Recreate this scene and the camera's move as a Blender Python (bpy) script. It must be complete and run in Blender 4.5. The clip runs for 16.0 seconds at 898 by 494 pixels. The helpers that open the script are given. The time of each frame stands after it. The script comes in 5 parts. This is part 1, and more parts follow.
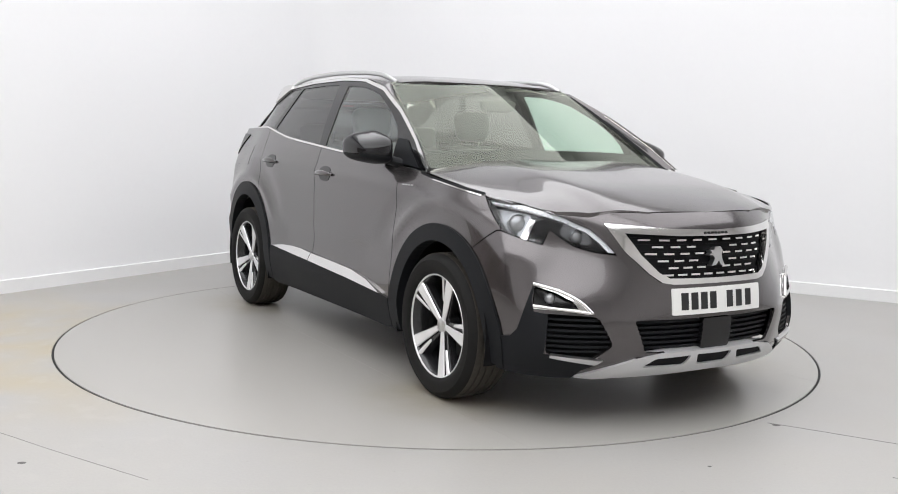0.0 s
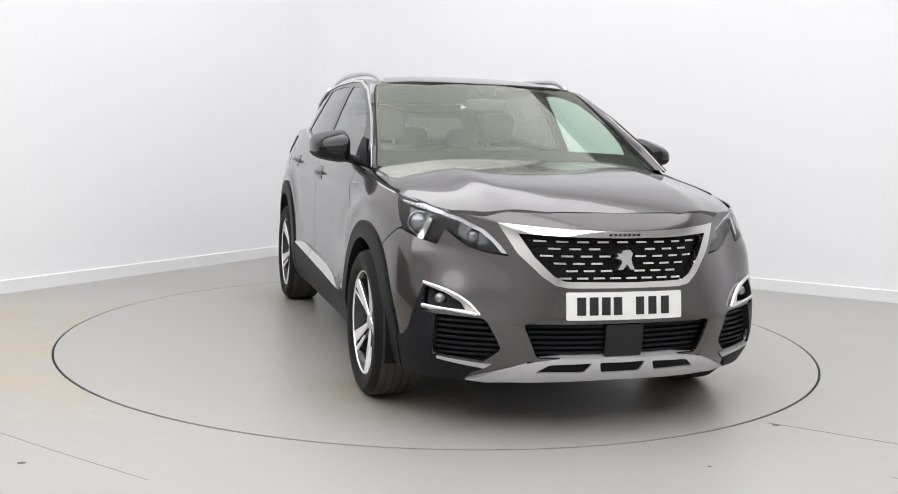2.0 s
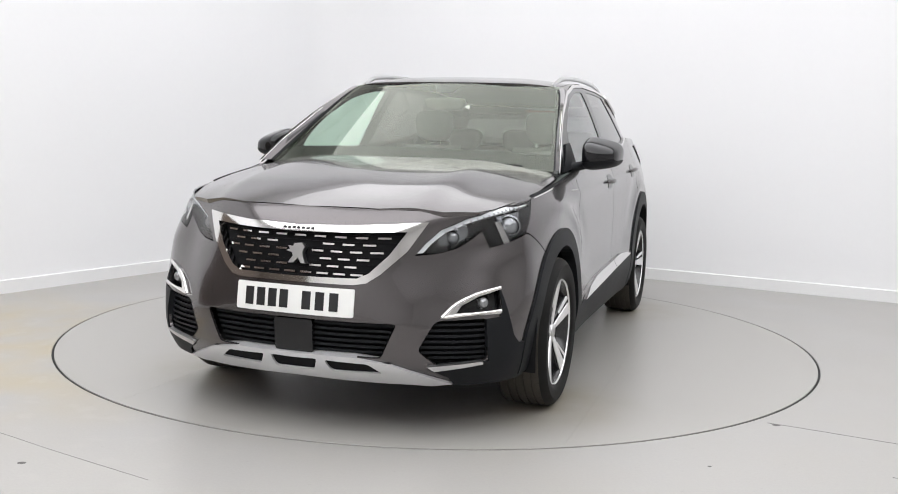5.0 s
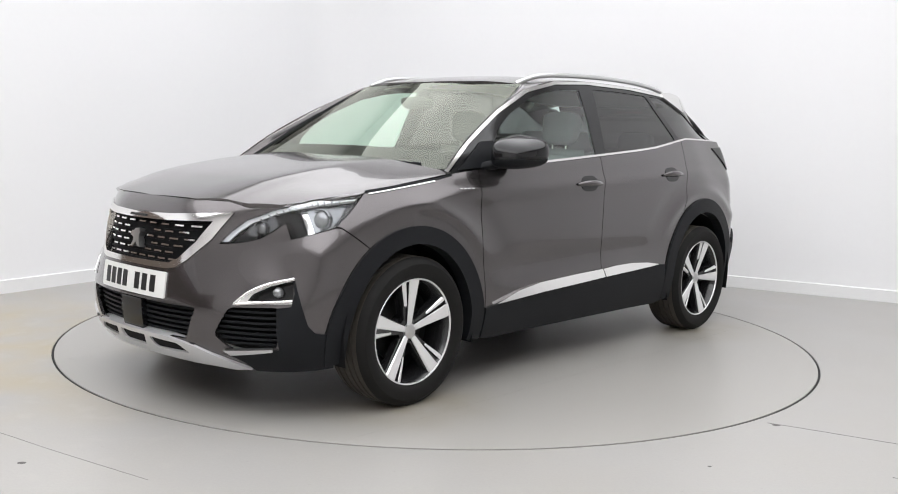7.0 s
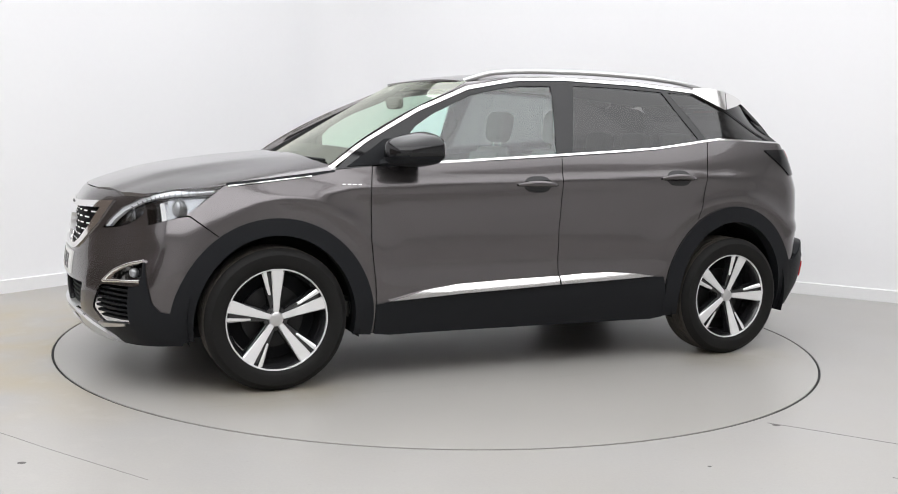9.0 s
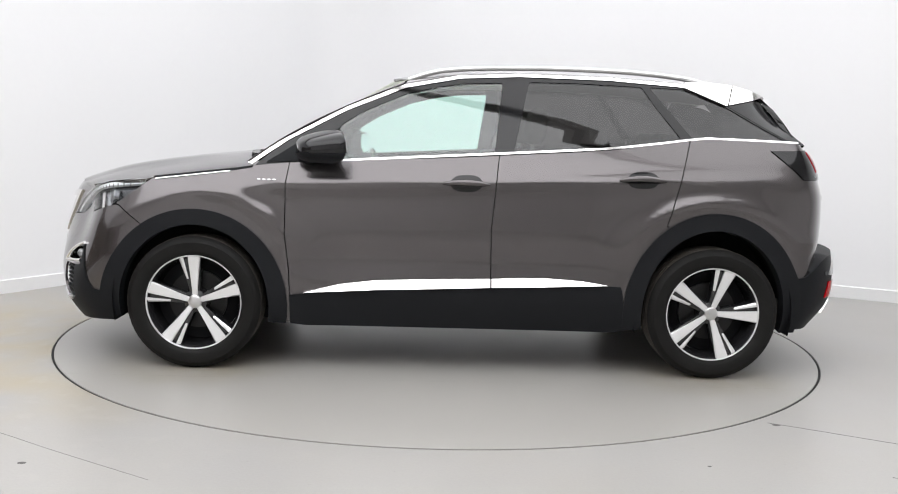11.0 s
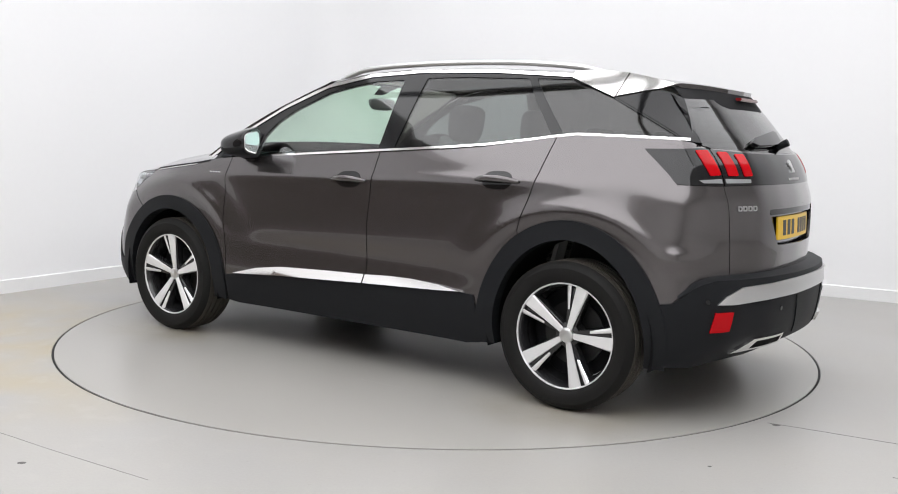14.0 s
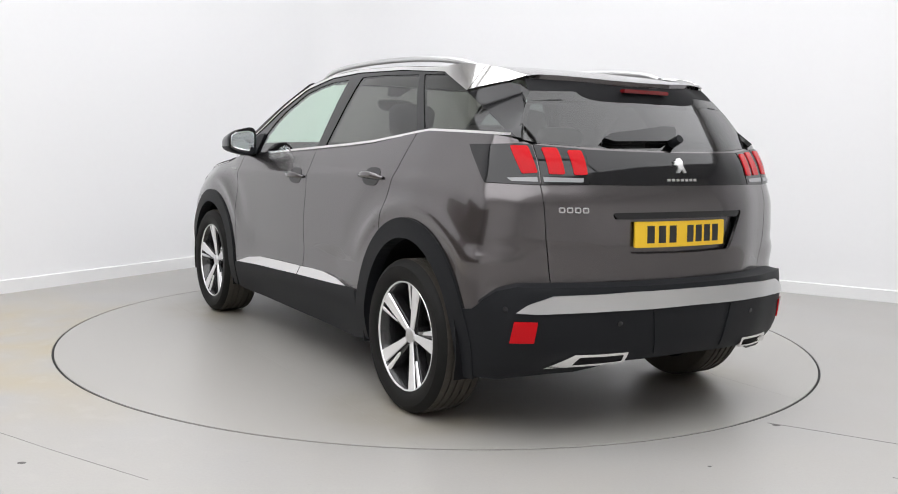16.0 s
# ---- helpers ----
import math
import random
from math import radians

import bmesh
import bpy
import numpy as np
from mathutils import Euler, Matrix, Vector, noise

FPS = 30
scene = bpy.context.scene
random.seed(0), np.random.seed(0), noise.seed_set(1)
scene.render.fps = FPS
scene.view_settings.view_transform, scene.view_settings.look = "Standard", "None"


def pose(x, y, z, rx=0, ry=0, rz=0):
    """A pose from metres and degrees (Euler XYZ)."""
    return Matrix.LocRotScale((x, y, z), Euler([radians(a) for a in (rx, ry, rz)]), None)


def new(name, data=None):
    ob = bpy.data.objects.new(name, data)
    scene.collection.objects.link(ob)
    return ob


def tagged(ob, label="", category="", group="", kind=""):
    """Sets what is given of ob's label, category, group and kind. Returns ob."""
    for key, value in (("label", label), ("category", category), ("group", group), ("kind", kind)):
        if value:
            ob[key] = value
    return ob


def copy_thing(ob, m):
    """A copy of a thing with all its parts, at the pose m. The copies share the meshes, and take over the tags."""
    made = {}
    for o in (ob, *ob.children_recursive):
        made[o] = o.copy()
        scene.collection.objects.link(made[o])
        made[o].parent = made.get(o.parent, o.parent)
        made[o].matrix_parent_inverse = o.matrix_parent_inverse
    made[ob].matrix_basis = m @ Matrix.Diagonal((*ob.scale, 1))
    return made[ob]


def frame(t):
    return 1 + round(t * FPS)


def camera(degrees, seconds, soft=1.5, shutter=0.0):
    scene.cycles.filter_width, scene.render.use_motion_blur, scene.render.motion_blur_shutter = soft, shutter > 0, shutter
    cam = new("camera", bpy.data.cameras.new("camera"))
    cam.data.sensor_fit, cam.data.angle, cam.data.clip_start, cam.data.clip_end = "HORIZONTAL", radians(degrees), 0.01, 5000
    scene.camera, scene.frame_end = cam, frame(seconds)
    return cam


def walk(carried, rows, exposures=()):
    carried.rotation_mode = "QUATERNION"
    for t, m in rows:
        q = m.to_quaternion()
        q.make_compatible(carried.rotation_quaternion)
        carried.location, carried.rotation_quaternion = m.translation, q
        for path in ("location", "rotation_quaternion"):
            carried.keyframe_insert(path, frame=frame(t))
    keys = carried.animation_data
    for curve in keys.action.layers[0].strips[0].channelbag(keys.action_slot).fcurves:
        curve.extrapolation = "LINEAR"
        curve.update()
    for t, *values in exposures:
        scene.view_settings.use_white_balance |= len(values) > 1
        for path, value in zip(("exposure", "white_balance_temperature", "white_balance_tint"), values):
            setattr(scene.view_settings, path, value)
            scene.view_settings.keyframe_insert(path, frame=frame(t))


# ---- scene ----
from mathutils import geometry

cam = camera(50.73, 16.0, soft=1.0)
STAND = pose(0, -5.838, 1.224) @ pose(0, 0, 0, 0, 0, -0.505) @ pose(0, 0, 0, 90 - 6.686) @ pose(0, 0, 0, 0, 0, 1.665)
walk(cam, [(0, STAND), (16, STAND)], exposures=[(0, -0.12), (16, -0.12)])

# the turn of the car and its table, in degrees
TURN = [(0, -59.56), (0.5, -60.44), (1, -62.92), (1.5, -66.95), (2, -72.92), (2.5, -78.79), (3, -85.05), (3.5, -90.85), (4, -97.16), (4.5, -103.02),
        (5, -109.31), (5.2, -111.82), (5.9, -120.0), (6.6, -128.15), (7.3, -136.27), (7.5, -138.58), (8, -144.66), (8.5, -150.19), (9, -156.39),
        (9.2, -158.66), (9.9, -166.6), (10.6, -174.55), (11.3, -182.4), (11.5, -185.08), (12, -191.05), (12.5, -196.74), (13, -202.82), (13.5, -208.47),
        (14, -214.63), (14.5, -220.37), (15, -226.48), (15.5, -232.24), (16, -238.45)]
TABLE_R = 2.231
CAR_AT = (-0.062, 0.136, 0.0)       # the car's middle on the table

# ---- light ----
world = bpy.data.worlds.new("world")
scene.world = world
world.use_nodes = True
world.node_tree.nodes["Background"].inputs[0].default_value = (0.8, 0.88, 1.0, 1)
world.node_tree.nodes["Background"].inputs[1].default_value = 0.05
PANEL_NEAR, PANEL_FAR = 2.15, 3.0      # glow of the two luminous ceiling fields


# ---- materials ----
def material(name, color, rough=0.5, metal=0.0, coat=0.0, grain=0.0, grain_scale=60.0, patch_amount=0.0, patch_scale=2.0, bump=0.0, spec=0.5, rough_vary=0.0, coat_rough=0.03):
    m = bpy.data.materials.new(name)
    m.use_nodes = True
    n, l = m.node_tree.nodes, m.node_tree.links
    b = n["Principled BSDF"]
    b.inputs["Base Color"].default_value = (*color, 1)
    b.inputs["Roughness"].default_value, b.inputs["Metallic"].default_value = rough, metal
    b.inputs["Coat Weight"].default_value, b.inputs["Coat Roughness"].default_value = coat, coat_rough
    b.inputs["Specular IOR Level"].default_value = spec
    if grain or patch_amount or bump or rough_vary:
        co = n.new("ShaderNodeTexCoord")
        fine, wide = n.new("ShaderNodeTexNoise"), n.new("ShaderNodeTexNoise")
        fine.inputs["Scale"].default_value, wide.inputs["Scale"].default_value = grain_scale, patch_scale
        fine.inputs["Detail"].default_value, wide.inputs["Detail"].default_value = 4, 5
        for t in (fine, wide):
            l.new(co.outputs["Object"], t.inputs["Vector"])
        add = n.new("ShaderNodeMath")
        add.operation = "MULTIPLY_ADD"
        l.new(fine.outputs["Fac"], add.inputs[0])
        add.inputs[1].default_value, add.inputs[2].default_value = grain * 2, 1 - grain - patch_amount
        add2 = n.new("ShaderNodeMath")
        add2.operation = "MULTIPLY_ADD"
        l.new(wide.outputs["Fac"], add2.inputs[0])
        add2.inputs[1].default_value = patch_amount * 2
        l.new(add.outputs[0], add2.inputs[2])
        mul = n.new("ShaderNodeVectorMath")
        mul.operation = "SCALE"
        mul.inputs[0].default_value = color
        l.new(add2.outputs[0], mul.inputs["Scale"])
        l.new(mul.outputs[0], b.inputs["Base Color"])
        if rough_vary:
            r = n.new("ShaderNodeMath")
            r.operation = "MULTIPLY_ADD"
            l.new(wide.outputs["Fac"], r.inputs[0])
            r.inputs[1].default_value, r.inputs[2].default_value = rough_vary * 2, rough - rough_vary
            l.new(r.outputs[0], b.inputs["Roughness"])
        if bump:
            bp = n.new("ShaderNodeBump")
            bp.inputs["Strength"].default_value, bp.inputs["Distance"].default_value = 1.0, bump
            l.new(fine.outputs["Fac"], bp.inputs["Height"])
            l.new(bp.outputs[0], b.inputs["Normal"])
    return m


def glass(name, tint, base=0.05, sheen=(1, 1, 1)):
    """A thin pane: it lets light straight through and mirrors more towards grazing."""
    m = bpy.data.materials.new(name)
    m.use_nodes = True
    n, l = m.node_tree.nodes, m.node_tree.links
    n.remove(n["Principled BSDF"])
    clear, gloss, mix, lay = n.new("ShaderNodeBsdfTransparent"), n.new("ShaderNodeBsdfGlossy"), n.new("ShaderNodeMixShader"), n.new("ShaderNodeLayerWeight")
    clear.inputs[0].default_value, gloss.inputs[0].default_value = (*tint, 1), (*sheen, 1)
    gloss.inputs["Roughness"].default_value, lay.inputs["Blend"].default_value = 0.0, 0.5
    power, scale = n.new("ShaderNodeMath"), n.new("ShaderNodeMath")
    power.operation, power.inputs[1].default_value = "POWER", 4.5
    scale.operation, scale.inputs[1].default_value, scale.inputs[2].default_value = "MULTIPLY_ADD", 1 - base, base
    l.new(lay.outputs["Facing"], power.inputs[0])
    l.new(power.outputs[0], scale.inputs[0])
    l.new(scale.outputs[0], mix.inputs[0])
    l.new(clear.outputs[0], mix.inputs[1])
    l.new(gloss.outputs[0], mix.inputs[2])
    l.new(mix.outputs[0], n["Material Output"].inputs[0])
    return m


def glow(name, color, strength):
    m = material(name, color)
    b = m.node_tree.nodes["Principled BSDF"]
    b.inputs["Emission Color"].default_value, b.inputs["Emission Strength"].default_value = (*color, 1), strength
    return m


def floor_material(name, table=False):
    """Worn grey floor paint: cloudy, scuffed in places, with olive-brown stains and fine grit."""
    m = material(name, (0.348, 0.337, 0.316) if table else (0.352, 0.343, 0.329), rough=0.31 if table else 0.34, grain=0.02 if table else 0.05, grain_scale=90, patch_amount=0.07, patch_scale=1.1, bump=0 if table else 0.0003, rough_vary=0.04 if table else 0.12)
    n, l = m.node_tree.nodes, m.node_tree.links
    b = n["Principled BSDF"]
    co = n.new("ShaderNodeTexCoord")

    def noise_mask(scale, lo, hi, top):
        no, ramp = n.new("ShaderNodeTexNoise"), n.new("ShaderNodeMapRange")
        no.inputs["Scale"].default_value, no.inputs["Detail"].default_value = scale, 3
        ramp.inputs["From Min"].default_value, ramp.inputs["From Max"].default_value, ramp.inputs["To Max"].default_value = lo, hi, top
        l.new(co.outputs["Object"], no.inputs["Vector"])
        l.new(no.outputs["Fac"], ramp.inputs["Value"])
        return ramp.outputs[0]

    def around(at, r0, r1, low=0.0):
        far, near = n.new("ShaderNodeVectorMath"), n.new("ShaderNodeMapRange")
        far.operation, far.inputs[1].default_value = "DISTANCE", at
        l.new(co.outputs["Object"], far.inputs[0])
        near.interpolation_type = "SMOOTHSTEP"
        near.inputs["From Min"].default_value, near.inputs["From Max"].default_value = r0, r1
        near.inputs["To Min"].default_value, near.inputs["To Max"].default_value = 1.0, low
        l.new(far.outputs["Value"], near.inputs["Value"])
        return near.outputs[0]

    def times(p, q):
        mul = n.new("ShaderNodeMath")
        mul.operation = "MULTIPLY"
        l.new(p, mul.inputs[0])
        l.new(q, mul.inputs[1])
        return mul.outputs[0]

    def overlay(fac, color):
        mix = n.new("ShaderNodeMix")
        mix.data_type = "RGBA"
        l.new(fac, mix.inputs["Factor"])
        l.new(b.inputs["Base Color"].links[0].from_socket, mix.inputs["A"])
        mix.inputs["B"].default_value = (*color, 1)
        l.new(mix.outputs["Result"], b.inputs["Base Color"])

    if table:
        # mottled darker brown tint round each of the four wheels, fading out by 0.6 m
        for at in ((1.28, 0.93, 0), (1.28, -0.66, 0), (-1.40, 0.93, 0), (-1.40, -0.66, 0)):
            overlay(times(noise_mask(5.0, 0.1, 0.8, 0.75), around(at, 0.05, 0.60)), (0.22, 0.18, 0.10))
    else:
        overlay(times(noise_mask(1.7, 0.38, 0.66, 0.9), around((-2.75, -0.75, 0), 0.4, 2.2, 0.06)), (0.39, 0.325, 0.195))
        overlay(times(noise_mask(7.0, 0.55, 0.78, 0.5), around((-2.6, -1.2, 0), 0.5, 2.8, 0.1)), (0.43, 0.42, 0.385))
        overlay(noise_mask(38.0, 0.70, 0.76, 0.35), (0.25, 0.245, 0.23))
    return m


PAINT = material("grey_metallic_paint", (0.108, 0.099, 0.101), rough=0.22, metal=0.85, coat=0.75, grain=0.05, grain_scale=900, coat_rough=0.012)
BLACK = material("black_textured_plastic", (0.011, 0.0118, 0.0135), rough=0.5, spec=0.14, grain=0.1, grain_scale=700, bump=0.0002)
GLOSSY = material("gloss_black", (0.007, 0.007, 0.008), rough=0.06, spec=0.45)
DARK = material("dark_cavity", (0.006, 0.006, 0.007), rough=0.7, spec=0.15)
SKIDSILVER = material("silver_paint", (0.66, 0.66, 0.67), rough=0.28, metal=0.5, grain=0.03, grain_scale=400)
LAMPBALL = material("lamp_projector", (0.26, 0.265, 0.275), rough=0.10, metal=0.6, coat=0.6)
CHROME = material("bright_chrome", (0.80, 0.79, 0.78), rough=0.09, metal=1.0)
SATIN = material("satin_aluminium", (0.62, 0.62, 0.62), rough=0.30, metal=1.0, grain=0.03, grain_scale=300)
DISCMETAL = material("worn_brake_iron", (0.03, 0.03, 0.03), rough=0.45, metal=0.8)
SILVER = material("machined_silver", (0.84, 0.84, 0.845), rough=0.26, metal=0.5, grain=0.03, grain_scale=400)
RUBBER = material("tyre_rubber", (0.0075, 0.0072, 0.0068), rough=0.65, spec=0.2, grain=0.2, grain_scale=40, bump=0.0004)
TREAD = material("dusty_tread", (0.050, 0.043, 0.035), rough=0.85, grain=0.25, grain_scale=60, bump=0.0005)
WHEELBLACK = material("wheel_black", (0.014, 0.014, 0.015), rough=0.25, coat=0.4)
CLEAR = glass("clear_glass", (0.76, 0.95, 0.89), 0.10)
SCREENGLASS = glass("screen_glass", (0.84, 0.92, 0.80), 0.06, (0.97, 1.0, 0.89))
PRIVACY = glass("privacy_glass", (0.17, 0.165, 0.165), 0.06)
REARGLASS = glass("rear_screen_glass", (0.11, 0.11, 0.112), 0.075)
LENS = glass("lamp_cover", (0.94, 0.95, 0.96), 0.03)
REDLENS = material("red_lens", (0.46, 0.004, 0.008), rough=0.10, spec=0.15)
DARKRED = material("dark_red_lens", (0.16, 0.004, 0.006), rough=0.15, coat=0.6)
LAMPBOWL = material("lamp_bowl_metal", (0.21, 0.215, 0.225), rough=0.16, metal=0.9)
GREYLENS = material("grey_lamp_plastic", (0.26, 0.26, 0.27), rough=0.2, coat=0.4)
WHITELENS = material("white_lamp_plastic", (0.86, 0.88, 0.90), rough=0.15, coat=0.6)
MIRRORGLASS = material("mirror_glass", (0.85, 0.87, 0.88), rough=0.02, metal=1.0)
PLATEWHITE = material("white_plate", (0.78, 0.78, 0.76), rough=0.35, grain=0.02, grain_scale=200)
PLATEYELLOW = material("yellow_plate", (0.80, 0.50, 0.02), rough=0.35, grain=0.02, grain_scale=200)
INK = material("black_ink", (0.012, 0.012, 0.013), rough=0.4)
CLOTH = material("grey_seat_cloth", (0.27, 0.275, 0.27), rough=0.9, grain=0.2, grain_scale=300, bump=0.0005)
LINER = material("grey_headliner", (0.72, 0.71, 0.66), rough=0.95, grain=0.05, grain_scale=400)
DASH = material("dark_dashboard", (0.10, 0.10, 0.095), rough=0.6, grain=0.1, grain_scale=500)
WHITEWALL = material("white_wall_paint", (0.843, 0.843, 0.852), rough=0.75, grain=0.008, grain_scale=25, patch_amount=0.012, patch_scale=0.6, bump=0.0003)
BROWNWALL = material("brown_shutter", (0.105, 0.080, 0.065), rough=0.7, grain=0.05, grain_scale=12, patch_amount=0.08, patch_scale=0.7)
BACKWALL = material("pale_grey_wall", (0.81, 0.80, 0.79), rough=0.85, grain=0.05, grain_scale=12, patch_amount=0.08, patch_scale=0.7)
CEIL = material("white_ceiling", (0.75, 0.75, 0.75), rough=0.9, grain=0.02, grain_scale=20)
SKIRT = material("white_skirting", (0.82, 0.82, 0.82), rough=0.4, grain=0.02, grain_scale=12)
FLOOR = floor_material("grey_floor_paint")
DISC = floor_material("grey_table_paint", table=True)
GROOVE = material("black_groove", (0.02, 0.02, 0.02), rough=0.8, grain=0.2, grain_scale=80)
LIGHT = glow("soft_diffuser", (0.976, 0.98, 1.0), PANEL_NEAR)
LIGHT_FAR = glow("bright_diffuser", (0.976, 0.98, 1.0), PANEL_FAR)
JOINT = material("dirty_joint", (0.12, 0.115, 0.11), rough=0.8, grain=0.2, grain_scale=80)
FAINT = material("faint_joint", (0.24, 0.232, 0.22), rough=0.6, grain=0.2, grain_scale=80)
LAMPFRAME = material("white_lamp_frame", (0.7, 0.7, 0.7), rough=0.4)


# ---- the car's surfaces: x ahead, y to its left, z up, origin between the axles on the ground ----
def pchip(xs, Y, q):
    """Monotone cubic through Y (n x m) at xs, taken at q."""
    xs, Y = np.asarray(xs, float), np.asarray(Y, float)
    h = np.diff(xs)[:, None]
    d = np.diff(Y, axis=0) / h
    s = np.zeros_like(Y)
    same = d[:-1] * d[1:] > 0
    w1, w2 = 2 * h[1:] + h[:-1], h[1:] + 2 * h[:-1]
    s[1:-1] = np.where(same, (w1 + w2) / (w1 / np.where(same, d[:-1], 1) + w2 / np.where(same, d[1:], 1)), 0)
    s[0], s[-1] = d[0], d[-1]
    k = np.clip(np.searchsorted(xs, q) - 1, 0, len(xs) - 2)
    t = ((q - xs[k]) / np.diff(xs)[k])[:, None]
    hk = h[k]
    return ((1 + 2 * t) * (1 - t) ** 2 * Y[k] + t * (1 - t) ** 2 * hk * s[k]
            + t * t * (3 - 2 * t) * Y[k + 1] + t * t * (t - 1) * hk * s[k + 1])


class Sheet:
    """A smooth height field over (a, b) from a coarse table: rows along b, columns along a."""

    def __init__(self, aa, bb, table, soft=3, n=121):
        self.a0, self.a1, self.b0, self.b1, self.n = aa[0], aa[-1], bb[0], bb[-1], n
        g = pchip(aa, np.asarray(table, float).T, np.linspace(aa[0], aa[-1], n)).T
        g = pchip(bb, g, np.linspace(bb[0], bb[-1], n))
        for _ in range(soft):
            p = np.pad(g, 1, mode="reflect", reflect_type="odd")
            g = (p[1:-1, :-2] + 2 * p[1:-1, 1:-1] + p[1:-1, 2:]) / 4
            p = np.pad(g, 1, mode="reflect", reflect_type="odd")
            g = (p[:-2, 1:-1] + 2 * p[1:-1, 1:-1] + p[2:, 1:-1]) / 4
        self.g = g

    def __call__(self, a, b):
        i = (np.asarray(a, float) - self.a0) / (self.a1 - self.a0) * (self.n - 1)
        j = (np.asarray(b, float) - self.b0) / (self.b1 - self.b0) * (self.n - 1)
        k, m = np.clip(i.astype(int), 0, self.n - 2), np.clip(j.astype(int), 0, self.n - 2)
        u, v, g = i - k, j - m, self.g
        return (g[m, k] * (1 - u) + g[m, k + 1] * u) * (1 - v) + (g[m + 1, k] * (1 - u) + g[m + 1, k + 1] * u) * v


FRONT0 = Sheet([-0.2, 0, 0.2, 0.4, 0.6], [0.2, 0.27, 0.35, 0.48, 0.6, 0.72, 0.84, 0.93, 1.0], [
    [2.10, 2.12, 2.10, 2.06, 1.98],
    [2.185, 2.195, 2.185, 2.14, 2.05],
    [2.21, 2.22, 2.21, 2.165, 2.09],
    [2.222, 2.23, 2.222, 2.18, 2.08],
    [2.208, 2.215, 2.208, 2.155, 2.04],
    [2.19, 2.198, 2.19, 2.12, 1.985],
    [2.17, 2.18, 2.17, 2.10, 1.955],
    [2.115, 2.125, 2.115, 2.06, 1.955],
    [2.00, 2.02, 2.00, 1.96, 1.87]], soft=30)
SIDE0 = Sheet([-1.75, -1.5, -1.34, -0.95, -0.5, -0.1, 0.4, 0.9, 1.34, 1.55, 1.75],
             [0.2, 0.3, 0.42, 0.55, 0.7, 0.85, 0.92, 0.97, 1.02, 1.08, 1.15, 1.26], [
    [.82, .85, .86, .855, .84, .84, .84, .855, .86, .85, .82],
    [.85, .885, .895, .885, .87, .87, .87, .885, .895, .88, .86],
    [.87, .905, .912, .903, .895, .893, .894, .903, .910, .90, .875],
    [.882, .908, .913, .902, .890, .888, .889, .900, .910, .903, .885],
    [.880, .905, .910, .900, .888, .885, .887, .896, .906, .898, .872],
    [.868, .892, .900, .893, .884, .882, .883, .888, .893, .876, .825],
    [.858, .884, .894, .890, .882, .880, .881, .883, .878, .846, .785],
    [.848, .874, .885, .884, .877, .875, .875, .873, .850, .805, .745],
    [.832, .857, .870, .872, .867, .864, .864, .858, .815, .765, .70],
    [.810, .832, .846, .852, .848, .845, .845, .832, .775, .725, .655],
    [.785, .802, .815, .822, .820, .818, .815, .790, .735, .68, .61],
    [.735, .752, .765, .772, .770, .768, .765, .745, .69, .63, .56]], soft=70, n=361)
REAR = Sheet([-0.2, 0, 0.2, 0.4, 0.6], [0.22, 0.3, 0.4, 0.5, 0.6, 0.68, 0.8, 0.95, 1.05, 1.12, 1.2, 1.28], [
    [2.0, 2.01, 2.0, 1.96, 1.89],
    [2.09, 2.10, 2.09, 2.05, 1.97],
    [2.12, 2.13, 2.12, 2.09, 2.02],
    [2.11, 2.12, 2.11, 2.08, 2.01],
    [2.095, 2.105, 2.095, 2.06, 1.985],
    [2.095, 2.105, 2.095, 2.06, 1.98],
    [2.10, 2.11, 2.10, 2.065, 1.99],
    [2.09, 2.10, 2.09, 2.06, 1.985],
    [2.06, 2.07, 2.06, 2.03, 1.955],
    [2.035, 2.045, 2.035, 2.005, 1.93],
    [1.985, 1.995, 1.985, 1.95, 1.87],
    [1.90, 1.91, 1.90, 1.865, 1.79]], soft=40, n=301)
class Flank:
    """The side sheet with its shoulder crease, its hollow over the sill and the bulges over the wheels."""

    def __call__(self, x, z):
        y = SIDE0(x, z)
        zc = np.interp(x, [-1.75, -1.0, 0.0, 0.9, 1.3, 1.55, 1.75], [1.045, 1.03, 0.995, 0.965, 0.935, 0.87, 0.80])
        fade = np.interp(x, [-1.75, -1.3, 0.95, 1.45], [0, 1, 1, 0])
        d = z - zc
        y = y + fade * 0.0075 * np.where(d > 0, np.exp(-(d / 0.022) ** 2), np.exp(-(d / 0.05) ** 2))
        for cx in (1.3375, -1.3375):
            r = np.hypot(x - cx, z - 0.33)
            up = np.clip((z - 0.62) / 0.2, 0, 1)
            y = y + 0.010 * up * np.exp(-((r - 0.585) / 0.035) ** 2) - 0.004 * up * np.exp(-((r - 0.70) / 0.06) ** 2)
        door = np.interp(x, [-0.95, -0.6, 0.55, 0.9], [0, 1, 1, 0])
        y = y - door * 0.008 * np.exp(-((z - 0.585) / 0.075) ** 2)
        return y - fade * 0.003 * np.exp(-((z - zc + 0.085) / 0.05) ** 2)


SIDE = Flank()
XE, YE = 1.75, 0.6          # where the flank and the ends hand over to the corners


